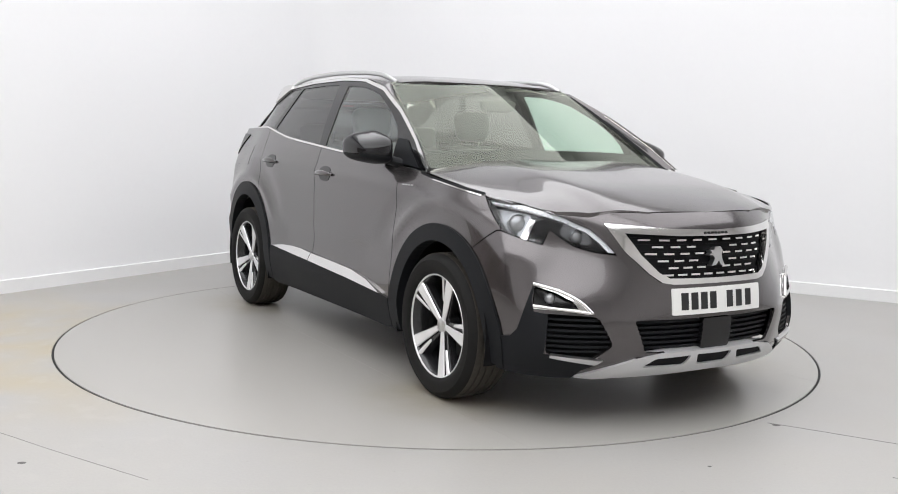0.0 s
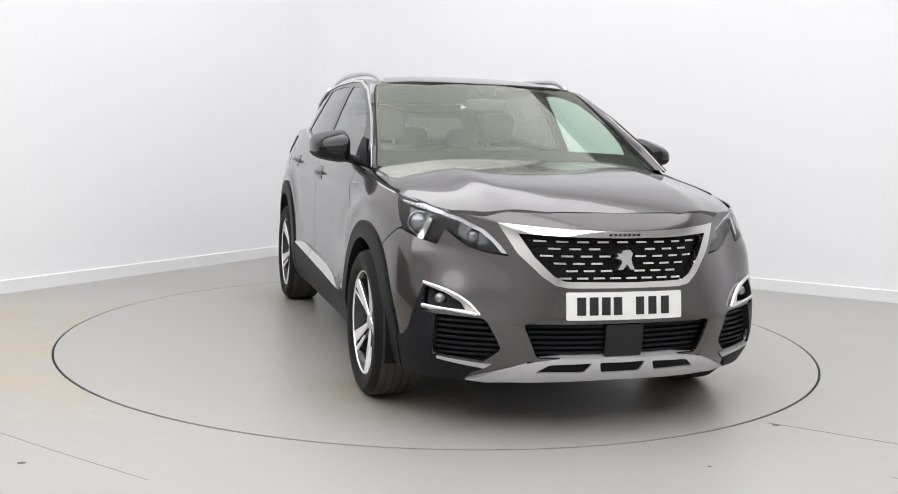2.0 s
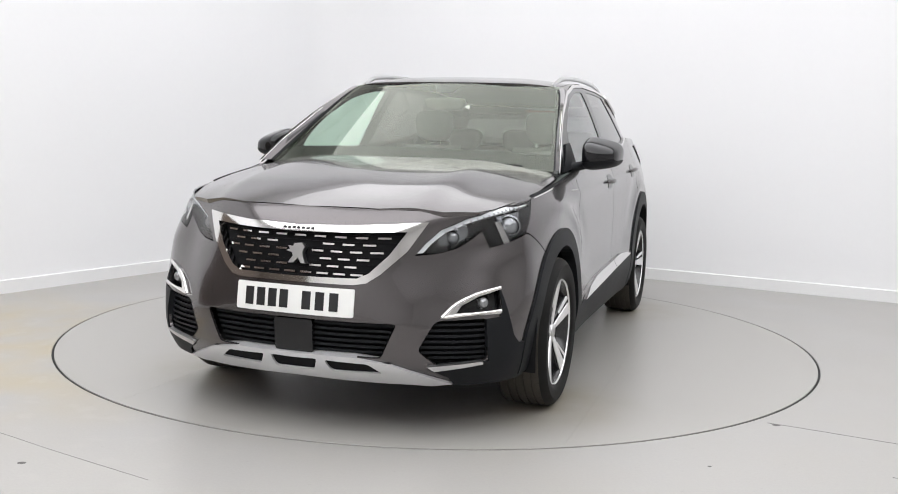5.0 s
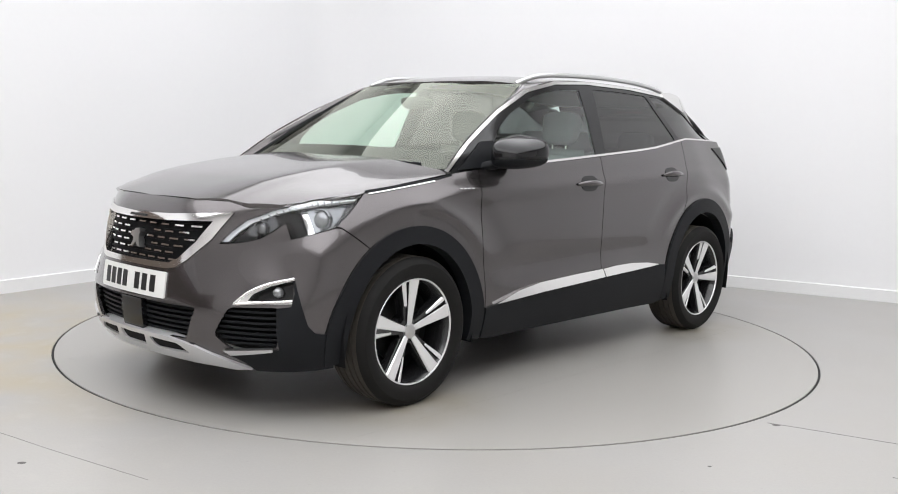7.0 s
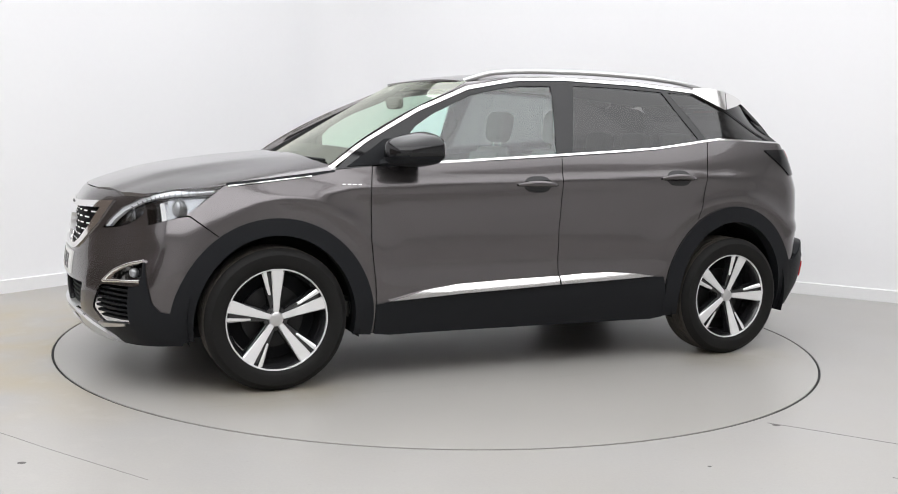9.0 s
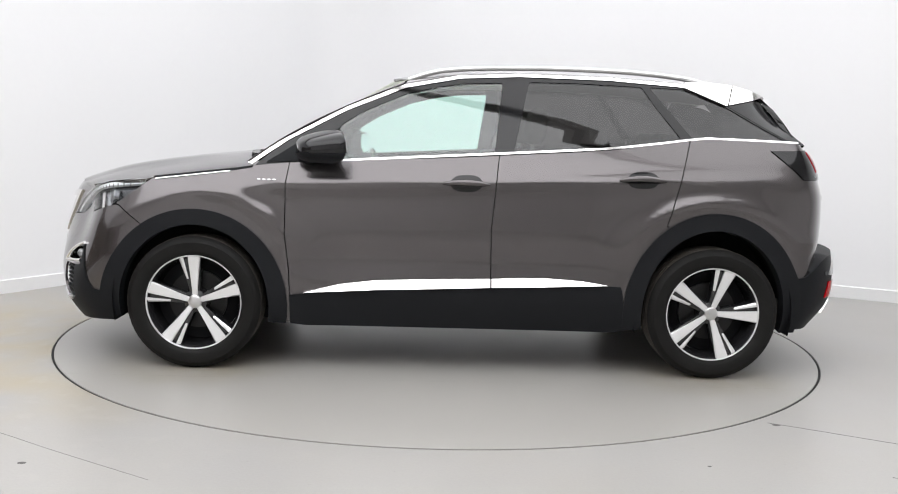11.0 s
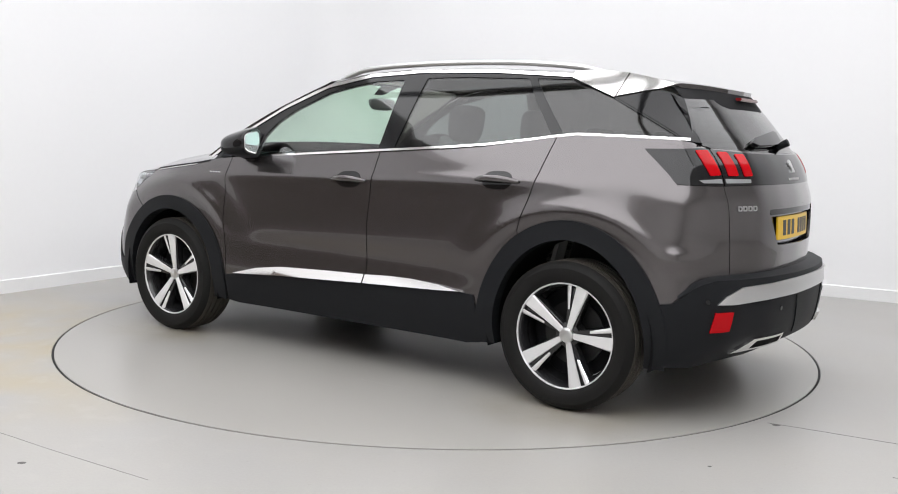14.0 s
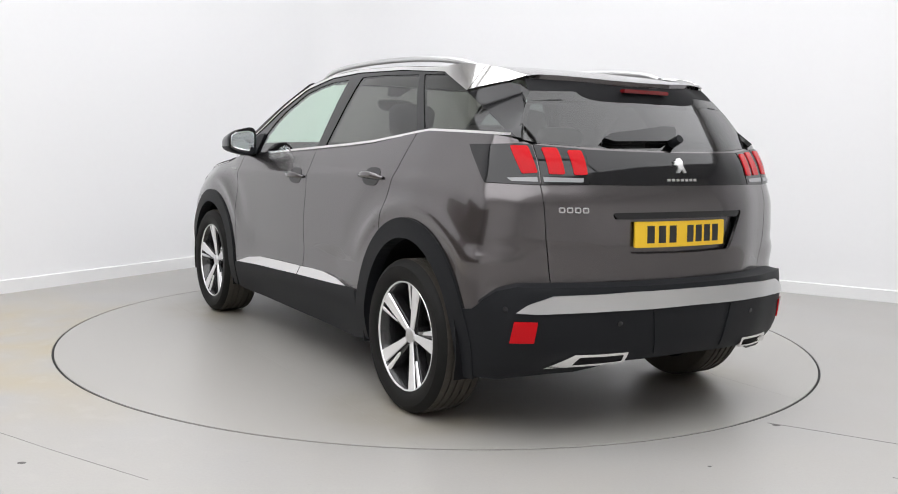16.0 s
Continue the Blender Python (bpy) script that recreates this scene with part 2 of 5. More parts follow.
class Nose:
    """The front sheet with the folds beside the grille and round the intakes."""

    def __call__(self, y, z):
        y, z = np.asarray(y, float), np.asarray(z, float)
        x = FRONT0(y, z)
        for line, amp, wide in (([(.28, .585), (.40, .645), (.50, .700), (.62, .735)], .003, .045), ([(.56, .70), (.53, .60), (.475, .50), (.44, .40), (.40, .31)], .007, .05)):
            d = np.full(np.shape(y), 9.0)
            for (a, b), (c, e) in zip(line, line[1:]):
                t = np.clip(((np.abs(y) - a) * (c - a) + (z - b) * (e - b)) / ((c - a) ** 2 + (e - b) ** 2), 0, 1)
                d = np.minimum(d, np.hypot(np.abs(y) - a - t * (c - a), z - b - t * (e - b)))
            x = x + amp * np.exp(-(d / wide) ** 2)
        return x


FRONT = Nose()
C0, C1 = 0.6, 1.0           # front corner in the perimeter coordinate
C2 = C1 + 2 * XE            # the flank ends
C3 = C2 + 0.4               # the rear corner ends


def arc(p0, d0, p1, d1, t):
    """A cubic from p0 to p1 with the end directions d0, d1 (all n x 2)."""
    gap = np.linalg.norm(p1 - p0, axis=1)[:, None] * 0.40
    d0, d1 = d0 / np.linalg.norm(d0, axis=1)[:, None], d1 / np.linalg.norm(d1, axis=1)[:, None]
    t = t[:, None]
    return (1 - t) ** 3 * p0 + 3 * t * (1 - t) ** 2 * (p0 + d0 * gap) + 3 * t * t * (1 - t) * (p1 - d1 * gap) + t ** 3 * p1


def body_raw(u, z):
    """Lower body: u runs round the car from the nose (0) along its left flank to the tail (C3 + 0.6); negative on the right."""
    u, z = np.atleast_1d(np.asarray(u, float)), np.atleast_1d(np.asarray(z, float))
    s, u = np.where(u < 0, -1.0, 1.0), np.abs(u)
    o, e = np.ones_like(u), 0.02
    x = np.where(u <= C0, FRONT(np.minimum(u, C0), z), np.where(u >= C3, -REAR(np.clip(C3 + YE - u, -0.2, YE), z), 0))
    y = np.where(u <= C0, u, np.where(u >= C3, C3 + YE - u, 0))
    mid = (u >= C1) & (u <= C2)
    xs = np.clip(C1 + XE - u, -XE, XE)
    x, y = np.where(mid, xs, x), np.where(mid, SIDE(xs, z), y)
    a = (u > C0) & (u < C1)
    if a.any():
        zz, oo = z[a], o[a]
        p0, p1 = np.stack([FRONT(oo * YE, zz), oo * YE], 1), np.stack([oo * XE, SIDE(oo * XE, zz)], 1)
        d0 = np.stack([(FRONT(oo * YE, zz) - FRONT(oo * (YE - e), zz)) / e, oo], 1)
        d1 = np.stack([-oo, (SIDE(oo * (XE - e), zz) - SIDE(oo * XE, zz)) / e], 1)
        w = arc(p0, d0, p1, d1, (u[a] - C0) / (C1 - C0))
        x[a], y[a] = w[:, 0], w[:, 1]
    a = (u > C2) & (u < C3)
    if a.any():
        zz, oo = z[a], o[a]
        p0, p1 = np.stack([-oo * XE, SIDE(-oo * XE, zz)], 1), np.stack([-REAR(oo * YE, zz), oo * YE], 1)
        d0 = np.stack([-oo, (SIDE(-oo * XE, zz) - SIDE(-oo * (XE - e), zz)) / e], 1)
        d1 = np.stack([-(REAR(oo * (YE - e), zz) - REAR(oo * YE, zz)) / e, -oo], 1)
        w = arc(p0, d0, p1, d1, (u[a] - C2) / (C3 - C2))
        x[a], y[a] = w[:, 0], w[:, 1]
    return np.stack([x, s * y, z], 1)


class Smooth:
    """The nose and its corners with their joins faired out, as pressed panels are."""

    def __init__(self, width=3.0):
        self.u, self.z = np.arange(-0.5, 1.75, 0.0125), np.arange(0.1, 1.25, 0.0125)
        U, Z = np.meshgrid(self.u, self.z, indexing="ij")
        g = body_raw(U.ravel(), Z.ravel()).reshape(len(self.u), len(self.z), 3)
        q = np.arange(-9, 10)
        w = np.exp(-(q / width) ** 2 / 2)
        w /= w.sum()
        for axis in (0, 1):
            p = np.pad(g, [(9, 9) if k == axis else (0, 0) for k in range(3)], mode="reflect", reflect_type="odd")
            g = sum(np.take(p, np.arange(g.shape[axis]) + k, axis) * w[k] for k in range(19))
        self.g = g

    def __call__(self, u, z):
        i, j = (np.abs(u) - self.u[0]) / 0.0125, (z - self.z[0]) / 0.0125
        k, m = np.clip(i.astype(int), 0, len(self.u) - 2), np.clip(j.astype(int), 0, len(self.z) - 2)
        a, b, g = (i - k)[:, None], (j - m)[:, None], self.g
        p = (g[k, m] * (1 - a) + g[k + 1, m] * a) * (1 - b) + (g[k, m + 1] * (1 - a) + g[k + 1, m + 1] * a) * b
        p[:, 1] *= np.where(u < 0, -1.0, 1.0)
        p[:, 2] = z
        return p


FAIR = Smooth()


def body(u, z):
    """The lower body, faired over the nose and blended into the flank as pressed."""
    u, z = np.atleast_1d(np.asarray(u, float)), np.atleast_1d(np.asarray(z, float))
    t = np.clip((1.45 - np.abs(u)) / 0.3, 0, 1)[:, None]
    t = t * t * (3 - 2 * t)
    return body_raw(u, z) * (1 - t) + FAIR(u, z) * t


CABIN = Sheet([-1.95, -1.5, -1.2, -0.6, 0, 0.6, 1.2], [1.0, 1.15, 1.25, 1.35, 1.45, 1.56], [
    [.745, .825, .852, .865, .868, .850, .835],
    [.690, .770, .800, .815, .815, .800, .780],
    [.650, .727, .757, .772, .773, .755, .730],
    [.605, .681, .712, .729, .730, .712, .680],
    [.560, .632, .664, .681, .683, .668, .630],
    [.500, .572, .604, .620, .622, .610, .570]])
SCREEN = Sheet([-0.3, 0, 0.3, 0.6, 0.8], [1.0, 1.1, 1.2, 1.35, 1.5, 1.58], [
    [1.22, 1.25, 1.22, 1.165, 1.125],
    [1.065, 1.09, 1.065, 1.005, .962],
    [.905, .93, .905, .84, .795],
    [.655, .68, .655, .576, .515],
    [.395, .42, .395, .300, .222],
    [.25, .275, .25, .150, .072]])
BACKLIGHT = Sheet([-0.3, 0, 0.3, 0.6, 0.75], [1.15, 1.22, 1.3, 1.4, 1.5], [
    [2.00, 2.02, 2.00, 1.90, 1.80],
    [1.95, 1.97, 1.95, 1.85, 1.755],
    [1.885, 1.905, 1.885, 1.79, 1.70],
    [1.80, 1.82, 1.80, 1.70, 1.62],
    [1.70, 1.72, 1.70, 1.61, 1.53]])
ROOF = Sheet([-1.9, -1.7, -1.4, -1.0, -0.5, 0.0, 0.3, 0.5], [-0.3, 0, 0.3, 0.55, 0.7], [
    [1.448, 1.496, 1.536, 1.570, 1.588, 1.578, 1.544, 1.485],
    [1.452, 1.50, 1.54, 1.575, 1.593, 1.583, 1.548, 1.49],
    [1.448, 1.496, 1.536, 1.570, 1.588, 1.578, 1.544, 1.485],
    [1.425, 1.473, 1.515, 1.550, 1.566, 1.554, 1.518, 1.46],
    [1.38, 1.43, 1.465, 1.503, 1.52, 1.508, 1.47, 1.41]])
HOOD = Sheet([0.9, 1.05, 1.2, 1.4, 1.6, 1.8, 1.95, 2.05, 2.15], [-0.25, 0, 0.25, 0.43, 0.53, 0.6, 0.7, 0.8, 0.9], [
    [1.132, 1.122, 1.108, 1.086, 1.058, 1.023, .982, .947, .903],
    [1.132, 1.122, 1.108, 1.086, 1.060, 1.026, .986, .952, .913],
    [1.132, 1.122, 1.108, 1.086, 1.058, 1.023, .982, .947, .903],
    [1.127, 1.116, 1.101, 1.081, 1.053, 1.015, .968, .930, .88],
    [1.117, 1.105, 1.088, 1.062, 1.030, .988, .942, .898, .845],
    [1.106, 1.093, 1.075, 1.047, 1.012, .972, .925, .88, .82],
    [1.086, 1.072, 1.054, 1.026, .990, .945, .893, .845, .79],
    [1.058, 1.045, 1.027, 1.0, .963, .912, .855, .80, .74],
    [1.02, 1.0, .98, .95, .91, .86, .80, .74, .68]], soft=2)


def cabin(x, z):
    x, z = np.atleast_1d(np.asarray(x, float)), np.atleast_1d(np.asarray(z, float))
    return np.stack([x, CABIN(x, z), z], 1)


def screen(y, z):
    y, z = np.atleast_1d(np.asarray(y, float)), np.atleast_1d(np.asarray(z, float))
    return np.stack([SCREEN(np.abs(y), z), y, z], 1)


def backlight(y, z):
    y, z = np.atleast_1d(np.asarray(y, float)), np.atleast_1d(np.asarray(z, float))
    return np.stack([-BACKLIGHT(np.abs(y), z), y, z], 1)


def roof(x, y):
    x, y = np.atleast_1d(np.asarray(x, float)), np.atleast_1d(np.asarray(y, float))
    return np.stack([x, y, ROOF(x, np.abs(y))], 1)


def hood(x, y):
    x, y = np.atleast_1d(np.asarray(x, float)), np.atleast_1d(np.asarray(y, float))
    return np.stack([x, y, HOOD(x, np.abs(y))], 1)


# ---- mesh tools ----
def mesh_object(name, verts, faces, mat, parent=None, label="", smooth=True, normals=None):
    me = bpy.data.meshes.new(name)
    me.from_pydata([tuple(map(float, v)) for v in verts], [], [tuple(map(int, f)) for f in faces])
    me.materials.append(mat)
    me.polygons.foreach_set("use_smooth", [smooth] * len(me.polygons))
    me.update()
    if normals is not None:
        me.normals_split_custom_set_from_vertices([tuple(map(float, v)) for v in normals])
    ob = new(name, me)
    ob.parent = parent
    if label:
        tagged(ob, label)
    return ob


def part(name, bm, mat, parent, label="", smooth=True, angle=35):
    """Links a bmesh as one mesh object under a thing or a part."""
    bmesh.ops.recalc_face_normals(bm, faces=bm.faces)
    for e in bm.edges:
        e.smooth = not (len(e.link_faces) == 2 and e.calc_face_angle(0) > radians(angle))
    for f in bm.faces:
        f.smooth = smooth
    me = bpy.data.meshes.new(name)
    bm.to_mesh(me)
    bm.free()
    me.materials.append(mat)
    ob = new(name, me)
    ob.parent = parent
    if label:
        tagged(ob, label)
    return ob


def box_bm(x0, x1, y0, y1, z0, z1, bevel=0.0, seg=2, bm=None):
    bm = bm or bmesh.new()
    made = bmesh.ops.create_cube(bm, size=1.0)["verts"]
    bmesh.ops.transform(bm, verts=made, matrix=Matrix.Translation(((x0 + x1) / 2, (y0 + y1) / 2, (z0 + z1) / 2)) @ Matrix.Diagonal((x1 - x0, y1 - y0, z1 - z0, 1)))
    if bevel:
        edges = list({e for v in made for e in v.link_edges})
        bmesh.ops.bevel(bm, geom=edges, offset=bevel, segments=seg, affect="EDGES")
    return bm


def tube_bm(points, r, seg=10, flat=1.0, closed=False, bm=None):
    """A round bar along points; flat squeezes it across z; r may be one radius or one for each point."""
    bm = bm or bmesh.new()
    pts, rings = [Vector(p) for p in points], []
    n = len(pts)
    radii = list(np.broadcast_to(r, n))
    for i, p in enumerate(pts):
        r = float(radii[i])
        a, b = pts[(i - 1) % n if closed else max(i - 1, 0)], pts[(i + 1) % n if closed else min(i + 1, n - 1)]
        d = (b - a).normalized()
        side = d.cross(Vector((0, 0, 1)))
        side = side.normalized() if side.length > 1e-4 else Vector((0, 1, 0))
        up = side.cross(d)
        rings.append([bm.verts.new(p + side * (r * math.cos(t)) + up * (r * flat * math.sin(t))) for t in (math.tau * k / seg for k in range(seg))])
    for i in range(n if closed else n - 1):
        a, b = rings[i], rings[(i + 1) % n]
        for k in range(seg):
            bm.faces.new((a[k], a[(k + 1) % seg], b[(k + 1) % seg], b[k]))
    if not closed:
        bm.faces.new(rings[0][::-1])
        bm.faces.new(rings[-1])
    return bm


def lathe_bm(profile, seg=48, closed=False):
    """Turns (radius, height) round the y axis."""
    bm = bmesh.new()
    rings = [[bm.verts.new((r * math.cos(a), h, r * math.sin(a))) for a in (math.tau * k / seg for k in range(seg))] for r, h in profile]
    pairs = list(zip(rings, rings[1:])) + ([(rings[-1], rings[0])] if closed else [])
    for a, b in pairs:
        for k in range(seg):
            bm.faces.new((a[k], a[(k + 1) % seg], b[(k + 1) % seg], b[k]))
    return bm


def sym(half):
    """A closed outline from its half with a >= 0, given from one end of the axis a = 0 to the other."""
    return list(half) + [(-a, b) for a, b in reversed(half) if abs(a) > 1e-6]


def symb(half):
    """The same with the second coordinate mirrored."""
    return list(half) + [(a, -b) for a, b in reversed(half) if abs(b) > 1e-6]


def dense(loop, step):
    out = []
    for (a, b), (c, d) in zip(loop, loop[1:] + loop[:1]):
        k = max(1, math.ceil(math.hypot(c - a, d - b) / step))
        out += [(a + (c - a) * i / k, b + (d - b) * i / k) for i in range(k)]
    return out


def rounded(loop, r, n=4):
    """Rounds the corners of a closed outline."""
    out, m = [], len(loop)
    for i in range(m):
        p, a, b = Vector(loop[i]), Vector(loop[i - 1]), Vector(loop[(i + 1) % m])
        ra, rb = min(r, (a - p).length * 0.45), min(r, (b - p).length * 0.45)
        p0, p1 = p + (a - p).normalized() * ra, p + (b - p).normalized() * rb
        for k in range(n + 1):
            t = k / n
            q = p0 * (1 - t) ** 2 + p * (2 * t * (1 - t)) + p1 * t * t
            out.append((q.x, q.y))
    return out


def inside(pts, loop):
    x, y = pts[:, 0], pts[:, 1]
    odd = np.zeros(len(pts), bool)
    for (a, b), (c, d) in zip(loop, loop[1:] + loop[:1]):
        if b != d:
            odd ^= ((b > y) != (d > y)) & (x < (c - a) * (y - b) / (d - b) + a)
    return odd


def clear_of(pts, loop, gap):
    ok = np.ones(len(pts), bool)
    for (a, b), (c, d) in zip(loop, loop[1:] + loop[:1]):
        e = np.array([c - a, d - b])
        t = np.clip(((pts - [a, b]) @ e) / max(e @ e, 1e-12), 0, 1)
        ok &= np.linalg.norm(pts - ([a, b] + t[:, None] * e), axis=1) > gap
    return ok


def surface(fn, ab):
    """Points and outward normals of a surface."""
    e = 0.018
    a, b = ab[:, 0], ab[:, 1]
    p = fn(a, b)
    n = np.cross(fn(a + e, b) - fn(a - e, b), fn(a, b + e) - fn(a, b - e))
    n /= np.linalg.norm(n, axis=1)[:, None]
    core = np.stack([np.clip(p[:, 0], -1.3, 1.3), 0 * p[:, 1], 0 * p[:, 2] + 0.75], 1)
    n *= np.where(((p - core) * n).sum(1) < 0, -1.0, 1.0)[:, None]
    return p, n


def patch(name, loop, fn, mat, parent, off=0.0, thick=0.012, step=0.035, holes=(), side=1, label="", lip=0.0):
    """A panel with thickness: the part of a surface within an outline. lip: how far its rim is rolled back, to catch the light."""
    loop = dense(loop, step)
    holes = [dense(h, step) for h in holes]
    arr = np.array(loop)
    lo, hi = arr.min(0), arr.max(0)
    g = np.stack(np.meshgrid(np.arange(lo[0], hi[0], step), np.arange(lo[1], hi[1], step)), -1).reshape(-1, 2)
    if len(g):
        ok = inside(g, loop) & clear_of(g, loop, step * 0.45)
        for h in holes:
            ok &= ~inside(g, h) & clear_of(g, h, step * 0.45)
        g = g[ok]
    pts, edges = [], []
    for ring in [loop] + holes:
        k = len(pts)
        pts += ring
        edges += [(k + i, k + (i + 1) % len(ring)) for i in range(len(ring))]
    pts += [tuple(q) for q in g]
    v, _, f, _, _, _ = geometry.delaunay_2d_cdt([Vector(q) for q in pts], edges, [], 0, 1e-6)
    ab = np.array([(q.x, q.y) for q in v])
    tri = np.array([t[:3] for t in f if len(t) == 3])
    mid = ab[tri].mean(1)
    keep = inside(mid, loop)
    for h in holes:
        keep &= ~inside(mid, h)
    tri = tri[keep]
    if callable(off):
        lift, off = off, 0.0
        base = fn
        fn = lambda a, b: (lambda pn: pn[0] + pn[1] * lift(np.atleast_1d(a), np.atleast_1d(b))[:, None])(surface(base, np.stack([np.atleast_1d(a), np.atleast_1d(b)], 1)))
    p, n = surface(fn, ab)
    if side < 0:
        p, n = p * [1, -1, 1], n * [1, -1, 1]
    p = p + n * off
    fn_ = np.cross(p[tri[:, 1]] - p[tri[:, 0]], p[tri[:, 2]] - p[tri[:, 0]])
    bad = (fn_ * n[tri].mean(1)).sum(1) < 0
    tri[bad] = tri[bad][:, ::-1]
    verts, norms, faces = list(p), list(n), [tuple(t) for t in tri]
    if thick:
        seen = {}
        for t in tri:
            for i in range(3):
                a, b = t[i], t[(i + 1) % 3]
                seen[(a, b)] = True
        rim = [(a, b) for a, b in seen if (b, a) not in seen]
        for a, b in rim:
            out = np.cross(p[b] - p[a], n[a])
            out /= max(np.linalg.norm(out), 1e-9)
            k = len(verts)
            verts += [p[a], p[b], p[b] - n[b] * thick, p[a] - n[a] * thick]
            norms += [out, out, out, out]
            faces.append((k, k + 3, k + 2, k + 1))
    return mesh_object(name, verts, faces, mat, parent, label, normals=norms)


def both(name, loop, fn, mat, parent, label="", **more):
    """The same panel on the left and on the right flank."""
    return [patch(name, loop, fn, mat, parent, side=s, label=label, **more) for s in (1, -1)]


def ruled(name, P, Q, mat, parent, n=6, bulge=0.0, label=""):
    """A smooth skin between two lines of the same count of points, bowed out by bulge."""
    P, Q = np.asarray(P, float), np.asarray(Q, float)
    verts, faces, m = [], [], len(P)
    c = np.array([0, 0, 0.9])
    for j in range(n + 1):
        t = j / n
        row = P * (1 - t) + Q * t
        w = row - c
        w[:, 0] = 0
        w /= np.linalg.norm(w, axis=1)[:, None]
        verts += list(row + w * (bulge * 4 * t * (1 - t)))
    for j in range(n):
        for i in range(m - 1):
            faces.append((j * m + i, j * m + i + 1, (j + 1) * m + i + 1, (j + 1) * m + i))
    mid = np.mean(verts, 0)
    a, b, d = (np.array(verts[k]) for k in faces[len(faces) // 2][:3])
    nn = np.cross(b - a, d - a)
    if nn @ ((a + b) / 2 - np.array([np.clip(a[0], -1.3, 1.3), 0, 0.9])) < 0:
        faces = [f[::-1] for f in faces]
    return mesh_object(name, verts, faces, mat, parent, label)


def resample(line, n):
    line = np.asarray(line, float)
    d = np.r_[0, np.cumsum(np.linalg.norm(np.diff(line, axis=0), axis=1))]
    return pchip(d, line, np.linspace(0, d[-1], n))


def flip(line):
    return np.asarray(line, float) * [1, -1, 1]


# ---- the room ----
CORNER, ALONG, BACK = Vector((-1.141, 4.240)), Vector((0.878, -0.479)), Vector((-0.521, -0.854))
HIGH = 4.3


def wall_strip(name, line, z0, z1, thick, mat, label="", lip=0.0):
    """A wall along a line in the plan, its thickness on the line's left; lip: a small slope at its top."""
    bm = bmesh.new()
    rows = []
    for i, p in enumerate(line):
        a, b = Vector(line[max(i - 1, 0)]), Vector(line[min(i + 1, len(line) - 1)])
        d = (b - a).normalized()
        n = Vector((-d.y, d.x))
        p, q, s = Vector(p), Vector(p) + n * thick, Vector(p) + n * lip
        rows.append([bm.verts.new((*v, z)) for v, z in ((p, z0), (p, z1 - lip), (s, z1), (q, z1), (q, z0))])
    for a, b in zip(rows, rows[1:]):
        for k in range(5):
            bm.faces.new((a[k], b[k], b[(k + 1) % 5], a[(k + 1) % 5]))
    bm.faces.new(rows[0])
    bm.faces.new(rows[-1][::-1])
    bmesh.ops.remove_doubles(bm, verts=bm.verts, dist=1e-5)
    ob = part(name, bm, mat, None, angle=25)
    return tagged(ob, label, kind="structure")


